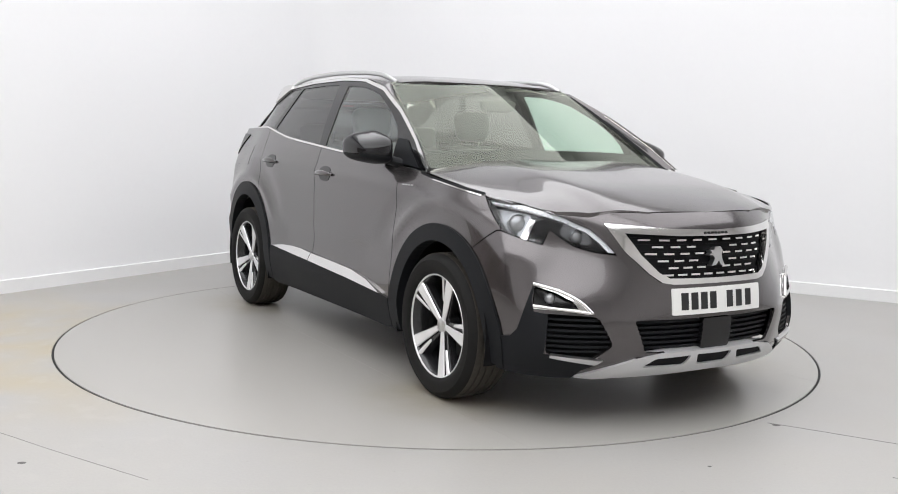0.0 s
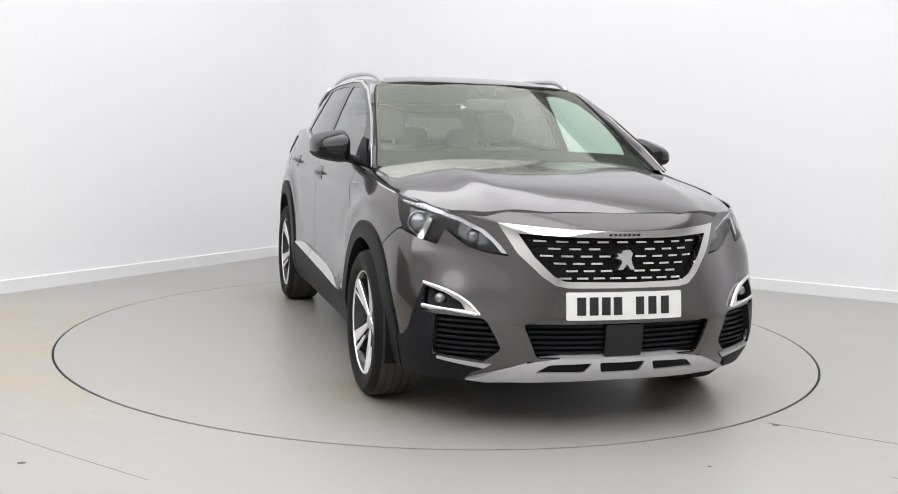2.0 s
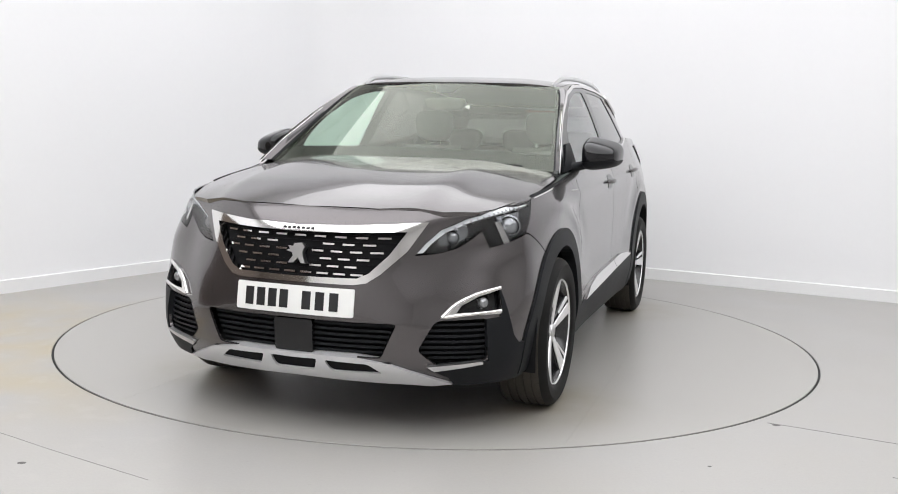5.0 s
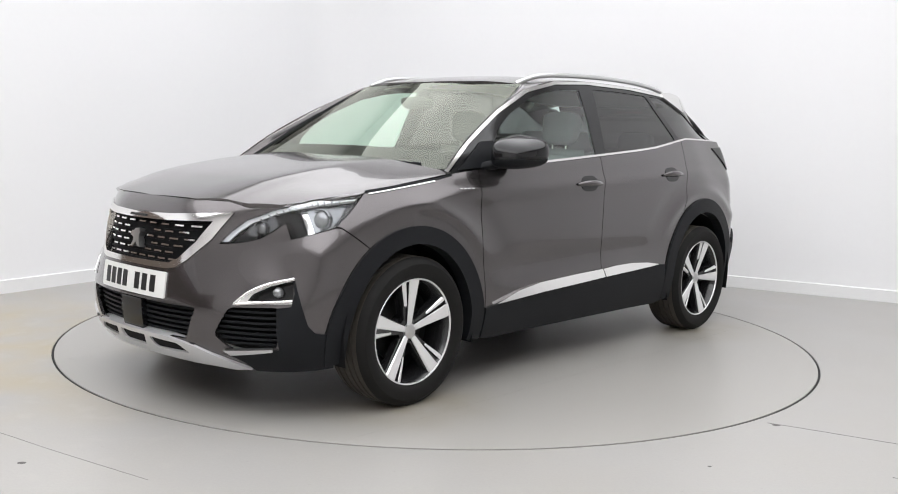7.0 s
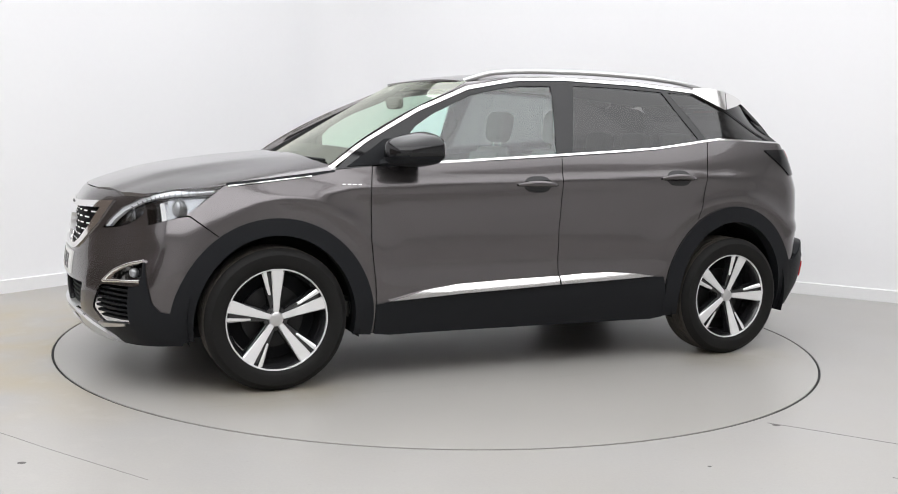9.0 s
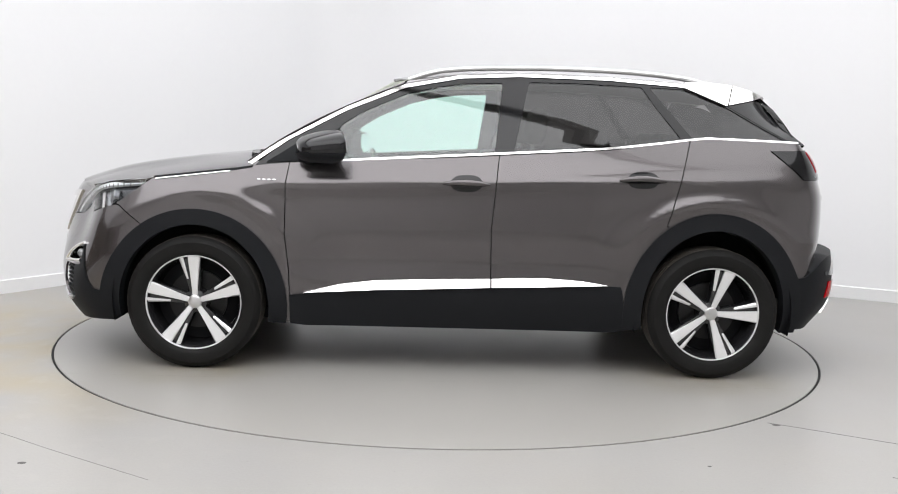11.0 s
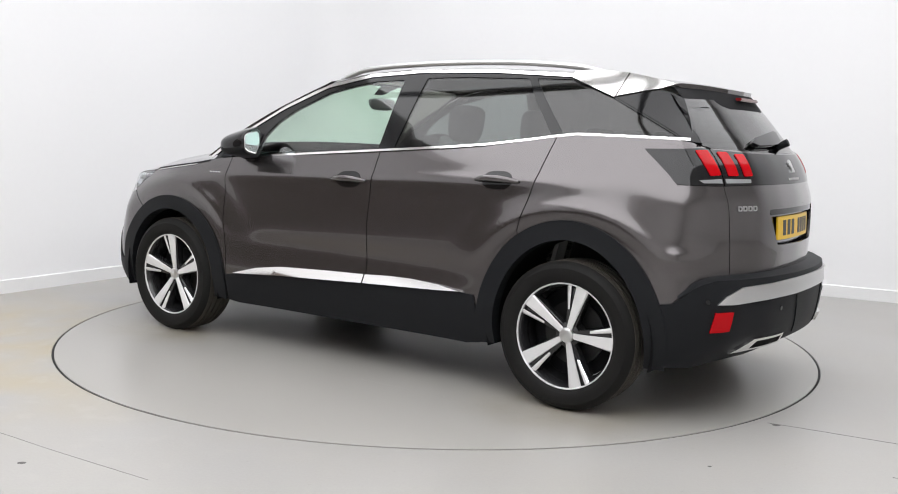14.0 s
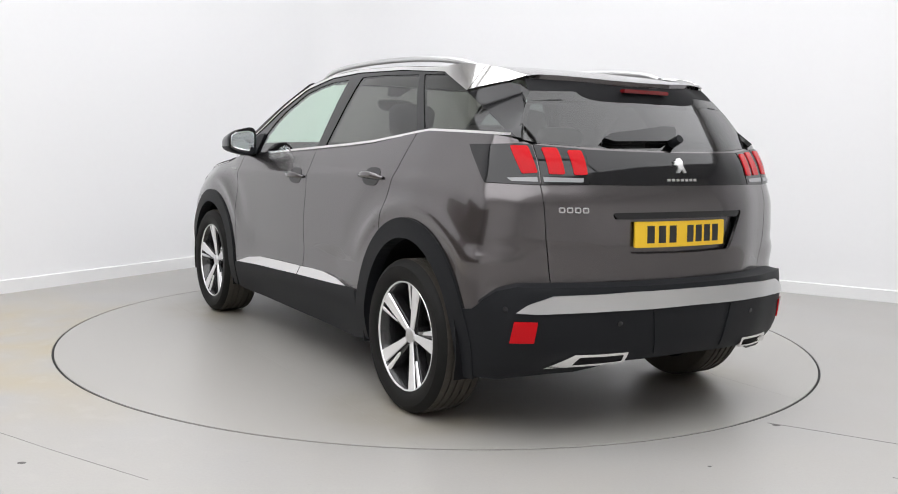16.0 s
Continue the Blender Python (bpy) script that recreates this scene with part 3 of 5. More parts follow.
def build_room():
    r = 0.55
    far_left, far_right = CORNER + BACK * 13, CORNER + ALONG * 12
    p0, p1 = CORNER + BACK * r, CORNER + ALONG * r
    cove = [p0 * (1 - t) ** 2 + CORNER * (2 * t * (1 - t)) + p1 * t * t for t in (k / 10 for k in range(11))]
    split = CORNER + BACK * 5.8 + ALONG * 0.03
    line = [far_left, *cove, far_right]
    wall_strip("wall_north", line, 0, HIGH, 0.2, WHITEWALL, "plain white painted studio wall with a rounded corner")
    deep = far_left + ALONG * 12
    wall_strip("wall_east", [far_right, deep], 0, HIGH, 0.2, BACKWALL, "plain grey wall behind the camera")
    wall_strip("wall_south", [deep, far_left], 0, HIGH, 0.2, BACKWALL, "plain grey wall behind the camera")
    inner_corner = far_left + ALONG * 0.03 - BACK * 0.03
    wall_strip("wall_panelling", [inner_corner, split], 0.11, 2.0, 0.026, BROWNWALL, "dark brown wall panelling beside the camera")
    wall_strip("wall_panelling", [far_left + ALONG * 2.15 - BACK * 0.03, inner_corner + ALONG * 0.004], 0.0, 2.2, 0.026, BROWNWALL, "dark brown wall panelling behind the camera")
    inner = []
    for i, p in enumerate(line):
        d = (line[min(i + 1, len(line) - 1)] - line[max(i - 1, 0)]).normalized()
        inner.append(p - Vector((-d.y, d.x)) * 0.018)
    wall_strip("baseboard", inner, 0, 0.10, 0.016, SKIRT, "white painted skirting board along the walls", lip=0.006)
    corners = [far_left, CORNER, far_right, deep]
    bm = bmesh.new()
    lo = [bm.verts.new((*(c), HIGH + 0.002)) for c in corners]
    hi = [bm.verts.new((*(c), HIGH + 0.2)) for c in corners]
    bm.faces.new(lo)
    bm.faces.new(hi[::-1])
    for k in range(4):
        bm.faces.new((lo[k], lo[(k + 1) % 4], hi[(k + 1) % 4], hi[k]))
    tagged(part("ceiling", bm, CEIL, None, smooth=False), "plain white ceiling over the studio", kind="structure")
    # floor with a round opening for the table
    n = 192
    bm = bmesh.new()
    rings = []
    for rad, z in ((TABLE_R - 0.03, -0.06), (TABLE_R + 0.007, -0.06), (TABLE_R + 0.007, -0.002), (TABLE_R + 0.010, 0), (4.0, 0), (8, 0), (18.0, 0)):
        rings.append([bm.verts.new((rad * math.cos(a), rad * math.sin(a), z)) for a in (math.tau * k / n for k in range(n))])
    for a, b in zip(rings, rings[1:]):
        for k in range(n):
            bm.faces.new((a[k], a[(k + 1) % n], b[(k + 1) % n], b[k]))
    tagged(part("floor", bm, FLOOR, None, angle=30), "worn grey painted concrete floor with rusty stains", kind="structure")


def build_table():
    """A steel-faced disc of three plates with hairline seams."""
    table = new("turntable")
    tagged(table, "round grey painted turntable set flush in the floor", "turntable")
    rad, gap = TABLE_R - 0.006, 0.0004
    for y0, y1 in ((-rad, -0.785), (-0.785, 1.20), (1.20, rad)):
        lo, hi = max(y0 + gap, -rad), min(y1 - gap, rad)
        a0, a1 = math.asin(max(-1, lo / rad)), math.asin(min(1, hi / rad))
        n = 90
        ring = [(rad * math.cos(a0 + (a1 - a0) * k / n), rad * math.sin(a0 + (a1 - a0) * k / n)) for k in range(n + 1)]
        ring += [(-x, y) for x, y in reversed(ring)]
        bm = bmesh.new()
        clean = [ring[k] for k in range(len(ring)) if math.dist(ring[k], ring[k - 1]) > 1e-5]
        rows = [[bm.verts.new((x * f, y * f, z)) for x, y in clean] for z, f in ((-0.05, 1.0), (-0.0012, 1.0), (0.0, 0.9995))]
        m = len(clean)
        for a, b in zip(rows, rows[1:]):
            for k in range(m):
                bm.faces.new((a[k], a[(k + 1) % m], b[(k + 1) % m], b[k]))
        bm.faces.new(rows[-1])
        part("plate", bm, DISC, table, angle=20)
    bm = bmesh.new()
    bmesh.ops.create_circle(bm, cap_ends=True, segments=96, radius=rad - .03)
    bmesh.ops.translate(bm, verts=bm.verts, vec=(0, 0, -.045))
    part("base", bm, JOINT, table)
    ring = [[(r * math.cos(math.tau * k / 192), r * math.sin(math.tau * k / 192), z) for k in range(192)] for r, z in ((rad + .0005, -.02), (rad + .0005, -.005), (TABLE_R + .0065, -.005), (TABLE_R + .0065, -.02))]
    mesh_object("rim_seal", sum(ring, []), [(j * 192 + k, j * 192 + (k + 1) % 192, (j + 1) * 192 + (k + 1) % 192, (j + 1) * 192 + k) for j in range(3) for k in range(192)], GROOVE, table, "black rubber rim seal", smooth=False)
    return table


def build_ceiling_light(a0, a1, b0, b1, mat, label):
    """A broad luminous ceiling field, as its even reflection in glass and paint shows."""
    c = CORNER + ALONG * ((a0 + a1) / 2) + BACK * ((b0 + b1) / 2)
    lamp = new("ceiling_light")
    tagged(lamp, label, "ceiling light", "ceiling lights")
    L, D = (a1 - a0) / 2, (b1 - b0) / 2
    bm = bmesh.new()
    for x0, x1, y0, y1 in ((-L, L, -D, -D + .06), (-L, L, D - .06, D), (-L, -L + .06, -D + .06, D - .06), (L - .06, L, -D + .06, D - .06)):
        box_bm(x0, x1, y0, y1, -0.04, 0.06, bm=bm)
    part("frame", bm, LAMPFRAME, lamp, smooth=False)
    part("diffuser", box_bm(-L + .062, L - .062, -D + .062, D - .062, -0.02, 0.05), mat, lamp, smooth=False)
    lamp.matrix_basis = pose(c.x, c.y, HIGH - 0.065, 0, 0, math.degrees(math.atan2(ALONG.y, ALONG.x)))


def build_floor_marks():
    """Fine joints in the floor and a small dark spot."""
    for a, b, w in (((-1.9, -2.07), (-1.0, -2.64), .0035), ((1.47, -1.76), (2.3, -2.22), .004), ((1.72, -2.42), (1.86, -2.50), .004)):
        a, b = Vector(a), Vector(b)
        d = (b - a).normalized()
        n = Vector((-d.y, d.x)) * w / 2
        bm = bmesh.new()
        rows = []
        for k in range(13):
            p = a + (b - a) * (k / 12)
            wob = Vector((-d.y, d.x)) * 0.006 * noise.noise((p.x * 3, p.y * 3, 0))
            rows.append([bm.verts.new((*(p + wob + n * s), z)) for s, z in ((-1, .0), (-1, .0008), (1, .0008), (1, .0))])
        for r, s in zip(rows, rows[1:]):
            for k in range(3):
                bm.faces.new((r[k], s[k], s[k + 1], r[k + 1]))
        tagged(part("floor_joint", bm, FAINT if a.x < 0 else JOINT, None), "fine dark joint line in the painted floor", kind="structure")
    for x, y, r in ((-1.5, -2.503, .012), (1.50, -1.79, .014), (1.05, -2.35, .006)):
        bm = bmesh.new()
        bmesh.ops.create_uvsphere(bm, u_segments=14, v_segments=6, radius=1)
        for v in bm.verts:
            v.co = (x + v.co.x * r * 1.4, y + v.co.y * r, max(v.co.z, -.2) * .0015)
        tagged(part("floor_spot", bm, JOINT, None), "small dark spot on the painted floor", kind="structure")


build_room()
TABLE = build_table()
build_ceiling_light(0.45, 9.2, 0.45, 5.6, LIGHT, "broad soft white luminous ceiling field over the turntable")
build_ceiling_light(0.45, 9.2, 5.7, 11.4, LIGHT_FAR, "broad bright white luminous ceiling field behind the camera")
build_floor_marks()


# ---- the car ----
def tail(w, z):
    """The lower body seen from behind: w runs from the tail's middle to the left."""
    w = np.atleast_1d(np.asarray(w, float))
    s = np.where(w < 0, -1.0, 1.0)
    return body(s * (C3 + YE - np.abs(w)), z)


def tail_bumper(w, z):
    """The rear bumper's skin, which stands out from the body."""
    w, z = np.atleast_1d(np.asarray(w, float)), np.atleast_1d(np.asarray(z, float))
    p = tail(w, z)
    q = np.clip((1.02 - np.abs(w)) / 0.42, 0, 1)
    k = (q * q * (3 - 2 * q)) * np.interp(z, [0.2, 0.3, 0.42, 0.55, 0.63, 0.68], [0.0, 0.015, 0.04, 0.07, 0.075, 0.06])
    d = p - [-1.45, 0, 0]
    d[:, 2] = 0
    d[:, 1] *= 0.55
    return p + d / np.linalg.norm(d, axis=1)[:, None] * k[:, None]


def arch(cu, cz, a, b, d0, d1, n=20):
    """Part of an ellipse round a wheel, in flank coordinates; 0 degrees points to the tail, 90 up."""
    return [(cu + a * math.cos(radians(d0 + (d1 - d0) * k / n)), cz + b * math.sin(radians(d0 + (d1 - d0) * k / n))) for k in range(n + 1)]


FU, RU = C1 + XE - 1.3375, C1 + XE + 1.3375
HEADLIGHT = [(.465, .753), (.496, .798), (.544, .851), (.642, .896), (.76, .922), (.905, .943), (1.181, .970), (1.058, .875), (.997, .83), (.753, .781), (.722, .847), (.661, .81), (.606, .777), (.538, .757)]


def shift_line(line, dz):
    return [(a, b + dz) for a, b in line]


def build_body(car):
    g = 0.0025
    # front bumper with its openings
    grille = sym([(0, .826), (.2, .829), (.428, .838), (.373, .748), (.306, .675), (.263, .654), (0, .65)])
    mouth = rounded(sym([(0, .484), (.428, .482), (.365, .338), (0, .338)]), 0.02)
    intake = rounded([(.563, .494), (.75, .503), (.755, .335), (.569, .311), (.502, .372)], 0.02)
    fog = rounded([(.60, .512), (.64, .552), (.70, .590), (.787, .615), (.80, .525)], 0.012)
    half = [(0, .926), (.306, .924), (.551, .920), (.70, .921), (.775, .922), (.642, .892), (.544, .847), (.496, .794), (.463, .746), (.538, .753), (.606, .773), (.661, .806),
            (.722, .842), (.750, .777), (.997, .826), (1.02, .824), (1.165, .718)] + arch(FU, .33, .425, .45, 147, 182, 8) + [(.985, .25), (.8, .235), (.6, .235), (0, .25)]
    mirror = lambda loop: [(-a, b) for a, b in loop]
    bumper = patch("front_bumper", sym(half), body, PAINT, car, step=0.026, holes=[grille, mouth, intake, mirror(intake), fog, mirror(fog)], label="grey metallic painted bumper")
    for s in (1, -1):
        m = (lambda l: l) if s > 0 else mirror
        # fender, doors, quarter panel
        patch("fender", m([(1.187, .970), (1.4, 1.0), (1.585, 1.027), (1.71, 1.048), (1.80, 1.058), (1.884, 1.066), (1.868, .957), (1.868, .707), (1.893, .511), (1.902, .25)] + arch(FU, .33, .425, .45, -10, 146.5, 30) + [(1.166, .722), (1.022, .830), (1.002, .833), (1.064, .877)]), body, PAINT, car, step=0.022)
        fd = patch("front_door", m([(1.889, 1.066), (2.085, 1.077), (2.956, 1.137), (2.946, 1.051), (2.921, .748), (2.927, .474), (2.94, .25), (1.907, .25), (1.898, .511), (1.873, .707), (1.873, .957)]), body, PAINT, car, step=0.022)
        rd = patch("rear_door", m([(2.961, 1.138), (3.347, 1.165), (3.577, 1.184), (3.799, 1.213), (3.949, 1.234), (3.882, .995), (3.823, .802)] + arch(RU, .34, .415, .48, 126, 184, 16) + [(3.67, .25), (2.945, .25), (2.932, .474), (2.926, .748), (2.951, 1.051)]), body, PAINT, car, step=0.022)
        patch("quarter_panel", m([(3.954, 1.234), (4.043, 1.245), (4.306, 1.241), (4.52, 1.236), (4.70, 1.225), (4.83, 1.205), (4.848, 1.043), (4.866, .826), (4.894, .667), (4.90, .5), (4.60, .30)] + arch(RU, .34, .415, .48, -4, 125, 26) + [(3.828, .800), (3.887, .995)]), body, PAINT, car, step=0.022)
        # black lower cladding: arches, sill, doors
        patch("wheel_arch_trim", m(arch(FU, .33, .475, .492, -10, 190, 36) + arch(FU, .33, .382, .412, 190, -11, 36)), body, BLACK, car, off=0.010, thick=0.06, step=0.03, label="black textured plastic arch trim")
        patch("wheel_arch_trim", m(arch(RU, .34, .470, .527, -10, 190, 36) + arch(RU, .34, .375, .438, 191, -12, 36)), body, BLACK, car, off=0.010, thick=0.06, step=0.03, label="black textured plastic arch trim")
        patch("sill_cladding", m([(1.90, .395), (1.90, .245), (1.98, .235), (3.55, .232), (3.63, .245), (3.63, .29), (3.61, .44), (3.60, .475), (3.53, .478), (2.935, .470), (2.33, .442), (1.96, .402)]), body, BLACK, car, off=0.008, thick=0.03, label="black textured plastic sill trim")
        patch("front_cladding", m([(.74, .500), (.795, .508), (.800, .56), (.785, .618), (.79, .62), (.822, .544), (.868, .43), (.90, .396), (.95, .387), (1.0, .385)] + arch(FU, .33, .43, .45, 174, 186, 4) + [(.99, .235), (.62, .222), (.60, .262), (.55, .29), (.57, .305), (.76, .33)]), body, BLACK, car, off=0.006, thick=0.03, label="black textured plastic lower trim")
        both_trim = [(1.972, .411), (2.15, .455), (2.336, .479), (2.65, .492), (2.925, .5), (2.925, .457), (2.65, .445), (2.336, .433)]
        lean = lambda u, z: 0.022 - 0.42 * (z - np.interp(np.abs(u), [1.97, 2.3, 2.9, 3.5], [.411, .455, .479, .482]))
        patch("door_strip", m(both_trim), body, CHROME, fd, off=lean, thick=0.020, step=0.02, label="bright chrome door strip")
        patch("door_strip", m([(2.933, .5), (3.08, .508), (3.23, .509), (3.40, .500), (3.53, .482), (3.40, .474), (3.2, .466), (2.933, .457)]), body, CHROME, rd, off=lean, thick=0.020, step=0.02, label="bright chrome door strip")
        # chrome lines along the bonnet edge, belt
        patch("bonnet_strip", m([(1.20, .966), (1.585, 1.0175), (1.585, 1.013), (1.20, .9615)]), body, CHROME, car, off=0.004, thick=0.006, step=0.02)
        patch("bonnet_seal", m([(1.19, .978), (1.60, 1.030), (1.70, 1.047), (1.70, 1.038), (1.60, 1.019), (1.19, .966)]), body, BLACK, car, off=0.002, thick=0.004, step=0.02)
        for k in range(4):
            patch("fender_badge", m(rounded([(1.728 + k * .026, .981), (1.744 + k * .026, .981), (1.744 + k * .026, .976), (1.728 + k * .026, .976)], .002)), body, SATIN, car, off=0.004, thick=0.004, step=0.03)
        # handles
        for door, u, z in ((fd, 2.79, .983), (rd, 3.695, 1.023)):
            patch("handle_bowl", m(rounded([(u - .092, z), (u - .055, z + .043), (u + .055, z + .046), (u + .092, z + .004), (u + .055, z - .040), (u - .055, z - .040)], 0.04, 6)), body, GLOSSY, door, off=0.002, thick=0.004, step=0.02)
            pts, nn = surface(body, np.array([((u + d) * s, z + 0.004 * math.cos(d * 14)) for d in np.linspace(-.118, .118, 15)]))
            bow = np.cos(np.linspace(-1.5, 1.5, 15))
            lift = -0.004 + 0.029 * bow ** 0.5
            part("handle", tube_bm(pts + nn * lift[:, None], 0.004 + 0.013 * bow ** 0.6, 12, 1.0), PAINT, door, "body-coloured pull handle")
    for s in (1, -1):
        m = (lambda l: l) if s > 0 else mirror
        for u, z in ((.967, .47),):
            patch("parking_sensor", m([(u + .011 * math.cos(math.tau * k / 12), z + .011 * math.sin(math.tau * k / 12)) for k in range(12)]), body, GLOSSY, car, off=0.003, thick=0.004, step=0.02)
    patch("tow_cover", rounded([(-.475, .570), (-.415, .580), (-.415, .525), (-.475, .520)], .006), body, PAINT, car, off=0.0012, thick=0.006, step=0.02)
    patch("fuel_flap", rounded([(-4.15, 1.115), (-4.33, 1.115), (-4.34, .985), (-4.14, .985)], .02), body, PAINT, car, off=0.0016, thick=0.008, step=0.02)
    return bumper


def build_front(car, bumper):
    mir = lambda loop: [(-a, b) for a, b in loop]
    # grille: chrome surround, black backing, bright dashes
    outer = sym([(0, .851), (.232, .858), (.398, .869), (.498, .877), (.434, .761), (.349, .671), (.30, .636), (.251, .628), (0, .627)])
    inner = sym([(0, .826), (.2, .829), (.428, .838), (.373, .748), (.306, .675), (.263, .654), (0, .65)])
    grille = patch("grille", sym([(0, .83), (.2, .833), (.432, .842), (.377, .748), (.31, .672), (.263, .650), (0, .646)]), body, DARK, car, off=-0.03, thick=0.004, label="gloss black grille with bright dashes")
    patch("grille_surround", outer, body, CHROME, grille, off=0.008, thick=0.03, step=0.02, holes=[inner], label="bright chrome surround")
    rows = 6
    for r in range(rows):
        z = .815 - r * .0295
        reach = np.interp(z, [.65, .675, .748, .838], [.26, .306, .373, .425]) - .03
        pitch = .088 - .003 * r
        a = -pitch * 6 + (pitch / 2 if r % 2 else 0)
        while a < pitch * 6 + .01:
            if abs(a) < reach and abs(a) > (.075 if 1 <= r <= 4 else 0):
                patch("grille_dash", [(a - .025, z + .0038), (a + .025, z + .0038), (a + .025, z - .0038), (a - .025, z - .0038)], body, CHROME, grille, off=-0.018, thick=0.012, step=0.03)
            a += pitch
    # cells of the mesh between the dashes
    for r in range(rows + 1):
        z = .830 - r * .0295
        reach = np.interp(z, [.65, .675, .748, .838], [.26, .306, .373, .425]) - .006
        patch("grille_bar", [(-reach, z + .004), (reach, z + .004), (reach, z - .004), (-reach, z - .004)], body, DARK, grille, off=-0.022, thick=0.008, step=0.04)
    # maker's mark as a plain shield, wordmark as bars
    shape = [(-.012, .778), (.020, .782), (.034, .766), (.026, .748), (.030, .726), (.042, .700), (.020, .702), (.008, .722), (-.012, .702), (-.036, .700), (-.016, .728), (-.020, .742), (-.046, .748), (-.030, .756), (-.040, .768), (-.018, .766)]
    patch("badge", shape, body, SATIN, grille, off=0.004, thick=0.03, step=0.015, label="plain silver badge")
    for k in range(7):
        a = -.062 + k * .0207
        patch("badge_bar", [(a - .007, .8435), (a + .007, .8435), (a + .007, .8345), (a - .007, .8345)], body, INK, grille, off=0.010, thick=0.002, step=0.02)
    # lower mouth with slats and sensor box
    mouth = patch("lower_grille", sym([(0, .49), (.435, .488), (.37, .332), (0, .332)]), body, DARK, car, off=-0.06, thick=0.004, label="black lower grille with slats")
    for k in range(6):
        z = .468 - k * .0235
        reach = np.interp(z, [.338, .482], [.36, .42])
        patch("slat", [(-reach, z + .005), (reach, z + .005), (reach, z - .005), (-reach, z - .005)], body, BLACK, mouth, off=-0.028, thick=0.022, step=0.04)
    patch("sensor_box", rounded([(-.085, .478), (.085, .478), (.085, .342), (-.085, .342)], 0.01), body, GLOSSY, mouth, off=-0.004, thick=0.03)
    for s in (1, -1):
        m = (lambda l: l) if s > 0 else mir
        duct = patch("side_intake", m([(.55, .50), (.765, .510), (.77, .328), (.56, .300), (.49, .372)]), body, DARK, car, off=-0.05, thick=0.003, label="black side intake with slats")
        for k in range(7):
            z = .478 - k * .0235
            a0 = np.interp(z, [.311, .372, .494], [.569, .505, .56])
            patch("slat", m([(a0, z + .005), (.752, z + .009), (.752, z - .001), (a0, z - .005)]), body, BLACK, duct, off=-0.018, thick=0.02, step=0.04)
        fogl = patch("fog_lamp", m([(.59, .505), (.63, .556), (.70, .595), (.795, .622), (.81, .518)]), body, GLOSSY, car, off=-0.03, thick=0.003, label="round fog lamp in a chrome bracket")
        patch("fog_bracket", m([(.577, .505), (.618, .556), (.691, .601), (.786, .626), (.789, .612), (.704, .586), (.645, .552), (.630, .524), (.70, .526), (.796, .538), (.796, .520), (.679, .514)]), body, CHROME, fogl, off=0.010, thick=0.03, step=0.02, label="bright chrome bracket")
        for line, r in (([(.583, .508), (.624, .555), (.696, .594), (.792, .620)], .008), ([(.590, .508), (.68, .519), (.796, .530)], .007)):
            q, k = surface(body, np.array([(a * s, b) for a, b in resample(line, 16)]))
            part("bracket_bead", tube_bm(list(q + k * 0.008), r, 12), CHROME, fogl)
        p, n = surface(body, np.array([(.728 * s, .566)]))
        bm = bmesh.new()
        bmesh.ops.create_uvsphere(bm, u_segments=20, v_segments=10, radius=0.024)
        bmesh.ops.transform(bm, verts=bm.verts, matrix=Matrix.Translation(p[0] - n[0] * 0.018))
        part("fog_lens", bm, LAMPBALL, fogl)
        patch("intake_lip", m([(.532, .311), (.722, .333), (.735, .333), (.735, .322), (.722, .320), (.557, .292)]), body, SATIN, duct, off=0.012, thick=0.02, step=0.02)
        # headlight
        lamp = patch("headlight", m(HEADLIGHT), body, GLOSSY, car, off=-0.045, thick=-0.04, step=0.03, label="clear headlight with a bright running-light strip")
        patch("running_light", m([(.470, .756), (.500, .799), (.547, .849), (.645, .892), (.76, .918), (.905, .939), (1.165, .964), (1.13, .944), (.887, .921), (.76, .900), (.655, .876), (.563, .838), (.520, .797), (.492, .758)]), body, WHITELENS, lamp, off=-0.012, thick=0.02, step=0.02, label="bright white running-light strip")
        # dark gaps that part the strip into segments
        top = resample([(.547, .846), (.645, .889), (.76, .915), (.905, .936), (1.10, .956)], 15)
        low = resample([(.568, .833), (.660, .872), (.76, .896), (.887, .917), (1.10, .938)], 15)
        for p, q in zip(top[1:-1], low[1:-1]):
            c = p * .55 + q * .45
            d = q + (q - p) * .25
            patch("segment_gap", m([(c[0] - .004, c[1]), (c[0] + .004, c[1] + .001), (d[0] + .004, d[1] + .001), (d[0] - .004, d[1])]), body, GREYLENS, lamp, off=-0.009, thick=0.004, step=0.02)
        for k, (u, z, r) in enumerate(((.945, .872, .042), (.596, .818, .028))):
            p, n = surface(body, np.array([(u * s, z)]))
            n = n[0] * 0.45 + np.array([0.9, 0, 0])
            n /= np.linalg.norm(n)
            rot = Vector(n).to_track_quat("Y", "Z").to_matrix().to_4x4()
            at = Matrix.Translation(Vector(p[0] - surface(body, np.array([(u * s, z)]))[1][0] * 0.035)) @ rot
            bm = lathe_bm([(r * 1.05, -.02), (r * 1.15, .006), (r * 1.0, .008), (r * .85, -.004)], 24)
            bmesh.ops.transform(bm, verts=bm.verts, matrix=at)
            part("lamp_ring", bm, LAMPBOWL, lamp)
            bm = bmesh.new()
            bmesh.ops.create_uvsphere(bm, u_segments=20, v_segments=10, radius=r * .9)
